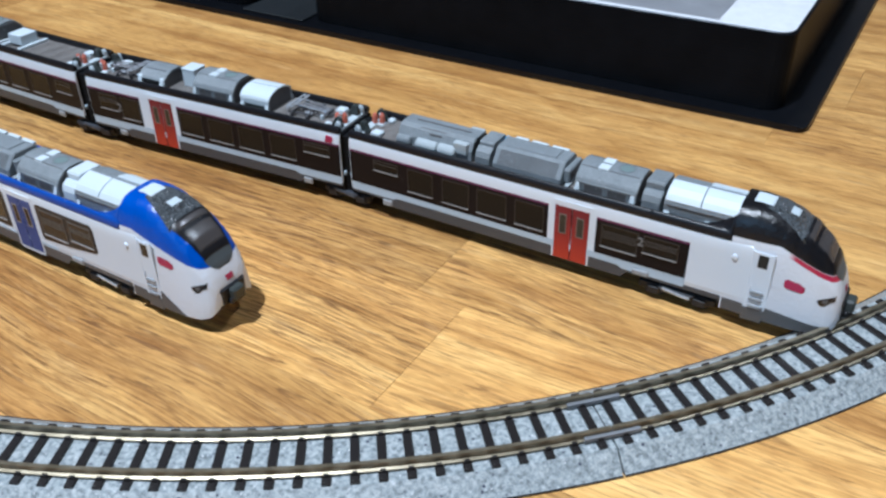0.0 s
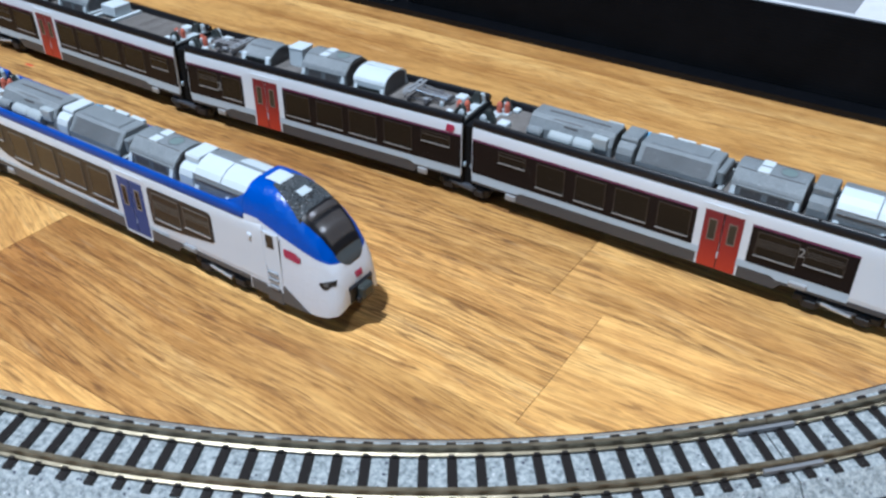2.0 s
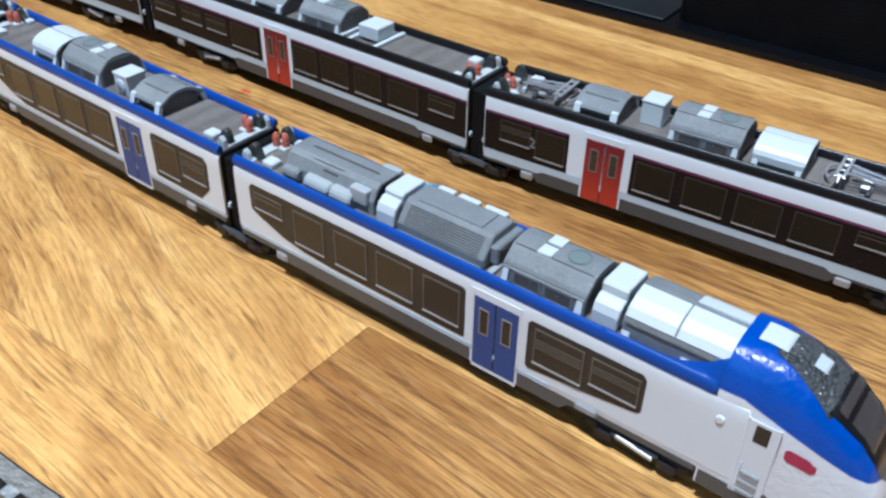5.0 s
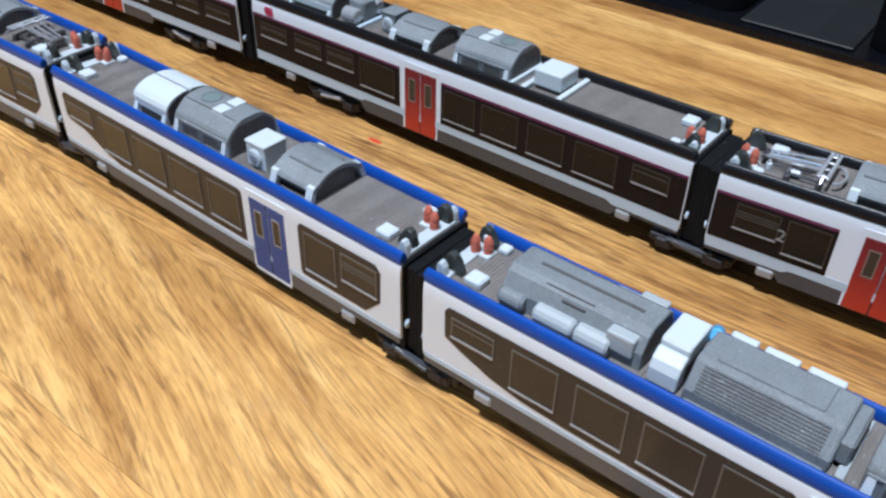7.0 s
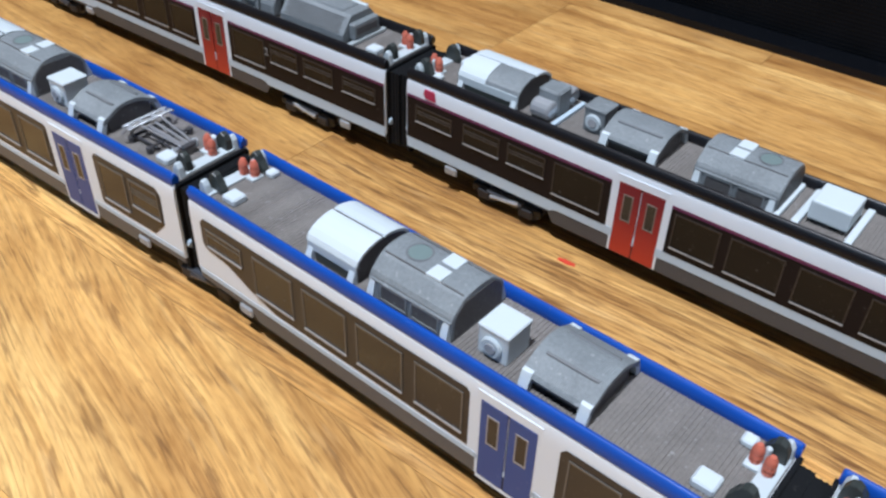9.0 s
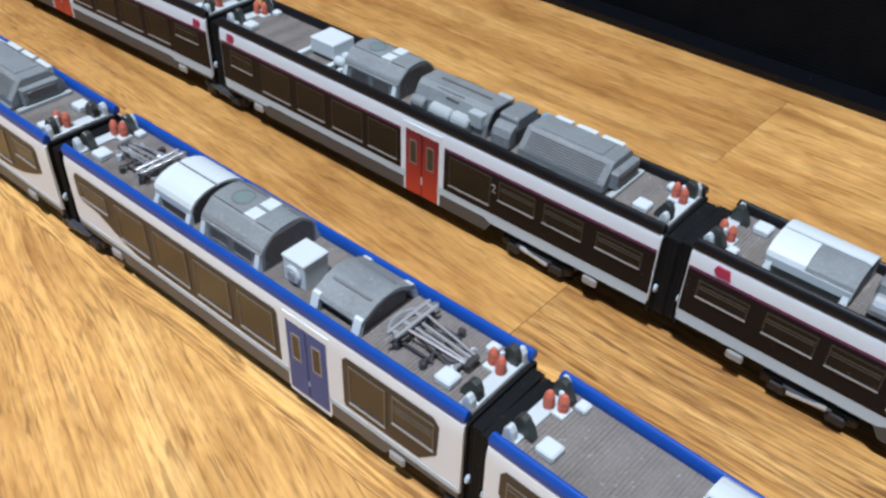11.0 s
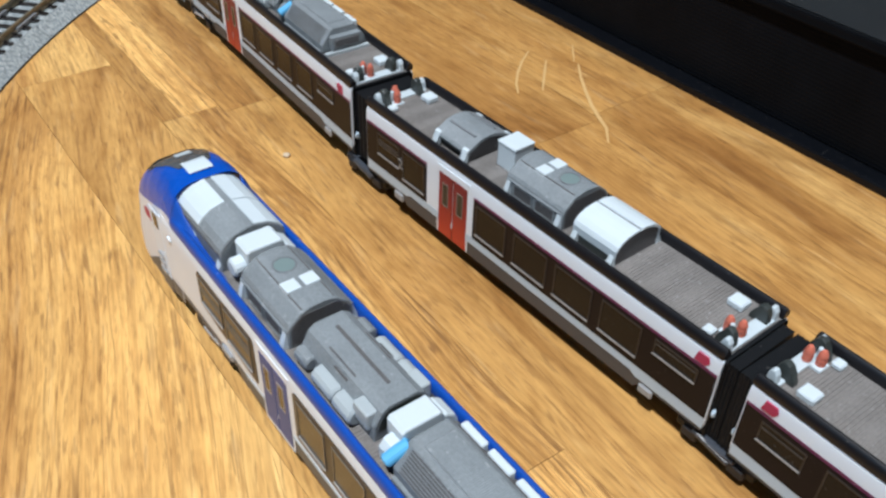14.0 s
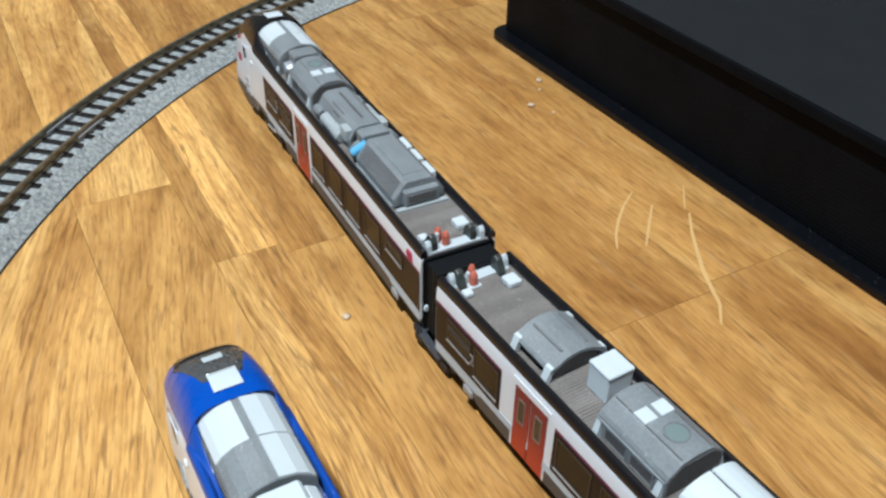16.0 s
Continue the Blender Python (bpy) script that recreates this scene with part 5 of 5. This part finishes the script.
    nose_skin("glass_rim", 58.05, 62.45, lambda x: (0.5 - 0.113, 0.5 + 0.113), 10, 16, 0.22, "soft_black", screen, "thin black rubber rim")
    nose_skin("glass", 58.25, 62.25, lambda x: (0.5 - 0.106, 0.5 + 0.106), 10, 16, 0.26, "screen", screen, "smoked windscreen glass")
    nose_skin("sun_visor", 56.1, 57.4, lambda x: (0.5 - 0.118, 0.5 + 0.118), 4, 16, 0.28, "screen", screen, "smoked upper glass strip")
    nose_skin("front_panel", 63.4, 65.2, lambda x: (0.5 - 0.13 * (1 - ((x - 63.4) / 1.9) ** 2.5) ** 0.5, 0.5 + 0.13 * (1 - ((x - 63.4) / 1.9) ** 2.5) ** 0.5), 8, 14, 0.14, "panel_grey", car, "grey panel below the windscreen")
    nose_skin("top_panel", 42.3, 46.8, lambda x: (0.5 - 0.048, 0.5 + 0.048), 6, 8, 0.3, "pale", car, "pale square on the crown")
    nose_skin("horn_cover", 50.6, 52.6, lambda x: (0.5 - 0.032, 0.5 + 0.032), 4, 6, 0.3, "clear", car, "small milky cover")
    nose_skin("front_mark", 65.95, 66.4, lambda x: (0.5 - 0.036, 0.5 + 0.036), 3, 8, 0.14, "magenta", car, "magenta printed mark")
    part("coupler_well", boxed(64.6, 67.0, -4.3, 4.3, 6.9, 11.8, 0.6), "soft_black", car, "black coupler opening")
    coupler = part("coupler", boxed(66.8, 69.2, -1.9, 1.9, 8.2, 11.3, 0.5), "fin", car, "dark grey coupler")
    part("coupler_shank", boxed(66.5, 68.1, -2.3, 2.3, 7.0, 8.6, 0.3), "soft_black", coupler)
    if hood_first:
        engine_hood(car, -53.5, -31.0, -1)
        saddle(car, -30.2, -25.6, "pale" if scheme == "blue" else "grey")
        tank_row(car, -25, -3.4, -1)
    else:
        tank_row(car, -56, -31.6)
        saddle(car, -30.6, -25.6, "pale" if scheme == "blue" else "grey")
        engine_hood(car, -25, -3.6, 1)
    fan_unit(car, -1.2, 15.3, -1)
    saddle(car, 16.3, 21.7, "pale" if scheme == "blue" else "grey", True, 29.5)
    slope = [(6.5, 26.3), (6.2, 27.2), (5.2, 28.4), (3.4, 29.5), (0.7, 30.15)]
    shape = [(-6.4, DECK)] + [(-y + 0.12, z - 0.2) for y, z in slope] + [(y - 0.12, z - 0.2) for y, z in reversed(slope)] + [(6.4, DECK)]
    cover = part("arched_cover", prism(bmesh.new(), shape, 22.3, 42.8, "x", 0.25), "grey", car, "grey arched roof cover with pale panels")
    for s in (-1, 1):
        for xa, xb in ((22.5, 31.0), (31.3, 42.6)):
            if xa < 25 and s > 0:
                continue
            outer = [(s * y, z) for y, z in slope[1:]]
            inner = [(y - s * 0.15, z - 0.4) for y, z in reversed(outer)]
            part("cover_panel", prism(bmesh.new(), outer + inner, xa, xb, "x", 0.1), "pale", cover, "pale blue-white panel")
        part("flank_seam", boxed(23, 42, min(s * 6.35, s * 6.6), max(s * 6.35, s * 6.6), 25.9, 26.2, 0.05), "dark_grey", cover)
        for x in (23.2, 33.5):
            part("leg", prism(bmesh.new(), [(s * 7.0, DECK), (s * 6.9, DECK + 0.8), (s * 6.15, DECK + 2.6), (s * 5.8, DECK + 2.6), (s * 5.8, DECK)], x - 0.7, x + 0.7), "pale", cover, "pale bracket")
    end_kit(car, x0, 1)
    bogie(car, x0 - 3.2, 17)
    bogie(car, 29, 20, True)
    if scheme == "white":
        for s in (-1, 1):
            class_digit(car, s, 18.7, 14.8, 3.3)
            if hood_first:
                mark(car, s, x0 + 5.0, 20.2)
    return car


def at(x, y, heading, turned=False):
    return Matrix.Translation((x * MM, y * MM, 0)) @ Matrix.Rotation(radians(heading + (180 if turned else 0)), 4, "Z")


driving_car("white", at(-103.0, 2.5, -0.6), False)
middle_car("white", at(-228.0, 0.8, 2.8), True, ((-1, 47.0),))
long_car(at(-346.2, 0.1, -1.25, True), "bare")
long_car(at(-477.6, 1.0, 0.0), "hood")
middle_car("white", at(-596.8, -0.35, 1.65), False, ((-1, 47.0),))
driving_car("white", at(-725.8, 1.9, -2.15, True), True)
driving_car("blue", at(-233.8, -63.4, -1.5), False)
middle_car("blue", at(-357.9, -59.0, -2.35, True), False)
middle_car("blue", at(-465.0, -56.5, 0.1, True), True)
driving_car("blue", at(-589.5, -57.0, -0.2, True), True)

RISE = 1.0

# ---- book cases behind the trains ----


def round_cornered(name, x0, x1, y0, y1, r, z0, z1, material, parent, label):
    """A block whose upright corners are rounded to the radius r."""
    outline = []
    for cx, cy, a0 in ((x1 - r, y0 + r, -90), (x1 - r, y1 - r, 0), (x0 + r, y1 - r, 90), (x0 + r, y0 + r, 180)):
        outline += [(cx + r * math.cos(radians(a)), cy + r * math.sin(radians(a))) for a in range(a0, a0 + 91, 15)]
    return part(name, prism(bmesh.new(), outline, z0, z1, "z", min(0.6, (z1 - z0) * 0.3)), material, parent, label)


case = thing("open_book_case", "open black book-style storage case with a printed paper sleeve", "storage case", None)
round_cornered("cover", -549, -65, 109.0, 300, 4.0, 0.0, 2.4, "case_cover", case, "blue-black cover board")
round_cornered("right_tray", -283, -76, 117.0, 294, 7.0, 2.4, 30.5, "case", case, "black tray with finely ridged sides")
round_cornered("left_tray", -541, -322, 118, 294, 6.0, 2.4, 34.0, "case", case, "black tray with finely ridged sides")
part("spine", boxed(-320, -285, 113, 298, 2.6, 3.4, 0.3), "case_grey", case, "dark grey spine lining")
sleeve = round_cornered("sleeve", -281.5, -77.2, 118.2, 292, 6.0, 30.5, 30.95, "sleeve", case, "pale printed paper sleeve")
for xa, xb, ya, yb in ((-278, -103, 120.5, 200), (-277, -106.5, 127, 214), (-276, -104.5, 135, 250)):
    part("printed_patch", boxed(xa, xb, ya, yb, 30.9, 31.0 + 0.02 * (ya - 128) / 8), "print_grey", sleeve, "grey printed patch")
closed = thing("closed_book_case", "closed black book-style storage case lying flat", "storage case", None)
def rounded_slab(name, x0, x1, y0, y1, r, z0, z1, material, label):
    """A slab whose front corner at x0 is rounded to the radius r."""
    outline = [(x1, y0), (x1, y1), (x0, y1)] + [(x0 + r - r * math.cos(radians(a)), y0 + r - r * math.sin(radians(a))) for a in range(0, 91, 10)]
    return part(name, prism(bmesh.new(), outline, z0, z1, "z", min(0.5, (z1 - z0) * 0.4)), material, closed, label)


rounded_slab("cover", -792, -562, 92.5, 290, 7.0, 0.0, 2.4, "case_cover", "blue-black lower cover board")
rounded_slab("block", -791.8, -569, 98.0, 284, 6.0, 2.4, 31.2, "case", "black ridged side of the case")
rounded_slab("lid", -792, -563, 96.2, 288, 6.5, 31.2, 34.4, "case", "black upper cover board")
rounded_slab("label_film", -791.2, -564, 97.0, 287.2, 6.0, 34.4, 34.9, "case_grey", "dark grey top film")

# ---- crumbs and scratches on the floor ----


def crumb(x, y, r, material, label):
    bm = bmesh.new()
    bmesh.ops.create_icosphere(bm, subdivisions=2, radius=r)
    for v in bm.verts:
        v.co *= 0.75 + 0.5 * random.random()
        v.co.z = v.co.z * 0.5 + r * 0.42
        v.co += Vector((x, y, 0))
    ob = part("crumb", bm, material, None, "", True)
    return tagged(ob, label, "crumb", "crumbs on the floor")


for x, y, r, mat in ((-672, -19.9, 1.0, "crumb"), (-750.4, 87.5, 1.1, "crumb"), (-737, 75.1, 1.1, "crumb"), (-745, 84, 0.6, "crumb"), (-730, 79, 0.5, "crumb")):
    crumb(x, y, r, mat, "small pale crumb lying on the wooden floor")
bm = bmesh.new()
prism(bm, [(-365.2, -12.6), (-363.0, -12.8), (-361.2, -12.4), (-361.5, -11.7), (-363.6, -11.5), (-365.2, -11.8)], 0.0, 0.12, "z")
tagged(part("red_fleck", bm, "red_crumb"), "small flat red fleck on the floor", "fleck")
bm = bmesh.new()
prism(bm, [(-244.6, -130.6), (-242.6, -130.2), (-241.2, -130.5), (-241.0, -129.2), (-243.2, -128.8), (-244.8, -129.6)], 0.0, 0.12, "z")
tagged(part("paper_fleck", bm, "crumb"), "small pale paper fleck on the floor", "fleck")


def scratch(points, width):
    """Pale thin scuff along a few bends of the floor."""
    bm = bmesh.new()
    rows = []
    for i, (x, y) in enumerate(points):
        px, py = points[max(0, i - 1)]
        qx, qy = points[min(len(points) - 1, i + 1)]
        d = Vector((qx - px, qy - py, 0)).normalized()
        w = width * 0.75 * (0.35 + 0.65 * math.sin(math.pi * (i + 0.4) / (len(points) - 0.2)))
        rows.append([bm.verts.new((x - d.y * w, y + d.x * w, 0.12)), bm.verts.new((x + d.y * w, y - d.x * w, 0.12))])
    for a, b in zip(rows, rows[1:]):
        bm.faces.new((a[0], a[1], b[1], b[0]))
    lifted = bmesh.ops.extrude_face_region(bm, geom=bm.faces[:])["geom"]
    for v in lifted:
        if isinstance(v, bmesh.types.BMVert):
            v.co.z = 0.0
    return tagged(part("scratch", bm, "scuff"), "pale curved scratch in the oiled wooden floor", "scratch", "scratches in the floor", "structure")


scratch([(-681.9, 71.3), (-677.7, 65.0), (-672.9, 59.3), (-667.9, 54.5), (-663.2, 51.2)], 0.55)
scratch([(-674.3, 72.0), (-669.7, 67.4), (-665.1, 62.8), (-660.5, 58.3)], 0.55)
scratch([(-677.5, 86.1), (-673.3, 82.5), (-668.7, 78.7)], 0.35)
scratch([(-666.6, 78.4), (-660.0, 73.2), (-652.9, 68.4), (-645.8, 64.0), (-639.3, 60.8), (-634.6, 58.7), (-629.1, 53.9)], 0.75)
# ---- floor staves ----
STAVE = 42.5
# row, stretch of x, then tone, lean of the grain (0.5: none) and pore length of staves that stand out
SPECIAL = [(-3, -263, 100, (0.78, 0.56, 0.3)), (-3, -900, -263, (0.92, 0.80, 0.7)), (-2, -560, -120, (0.97, 0.52, 0.15)), (-2, -120, 300, (1.08, 0.47, 0.75)),
           (-1, -134, 300, (0.92, 0.53, 0.35)), (-1, -433, -134, (0.66, 0.5, 0.1)), (-4, -900, 400, (1.05, 0.56, 0.6)), (-1, -1500, -701, (0.36, 0.5, 0.7)),
           (1, -820, -433, (0.32, 0.5, 0.95)), (2, -900, -433, (0.36, 0.5, 0.95))]
fixed = {-3: [-263.0], -2: [-120.0, -560.0], -1: [-134.5, -433.0, -701.0], 0: [-300, -640.0], 1: [-433.0, -820.0]}


def stave_at(x0, x1, y0, y1, tone, lean, kind, heart=0.0):
    ob = part("stave", boxed(x0 + 0.06, x1 - 0.06, y0 + 0.05, y1 - 0.05, -1.5, 0.0), "wood", floor)
    ob.matrix_basis = Matrix.Rotation(radians(-0.9), 4, "Z")
    ob.color = (tone, lean, kind, 1.0 - heart)


for k in range(-8, 12):
    y0 = -34 + STAVE * (k + 1)
    cuts = list(fixed.get(k, []))
    x = 420 - random.random() * 200
    while x > -1500:
        if all(abs(x - c) > 170 for c in cuts) and not (k == -2 and x < -560):
            cuts.append(x)
        x -= 280 + random.random() * 160
    cuts = sorted(cuts + [-560 if k == -2 else -1500, 460])
    for a, b in zip(cuts, cuts[1:]):
        if b - a < 20:
            continue
        tone, lean, kind = 0.25 + 0.6 * random.random(), 0.5 + 0.12 * (random.random() - 0.5), 0.35 + 0.65 * random.random()
        mid = (a + b) / 2
        if mid < -480:
            kind = 0.75 + 0.25 * kind
        for row, lo, hi, own in SPECIAL:
            if row == k and lo < mid < hi:
                tone, lean, kind = own
        stave_at(a, b, y0, y0 + STAVE, tone, lean, kind, 1.0 if (k, a) == (-3, -263.0) else 0.0)
# a row that is cut into narrow strips of unlike tone at the far end
for a, b, y0, y1, own in ((-1500, -745, -76.5, -50.5, (0.9, 0.6, 0.8)), (-745, -560, -76.5, -50.5, (0.72, 0.72, 0.9)), (-1500, -705, -50.5, -44.5, (0.3, 0.5, 0.6)),
                          (-1500, -705, -44.5, -34, (0.97, 0.5, 0.5)), (-705, -560, -50.5, -34, (0.8, 0.52, 0.3))):
    stave_at(a, b, y0, y1, *own)
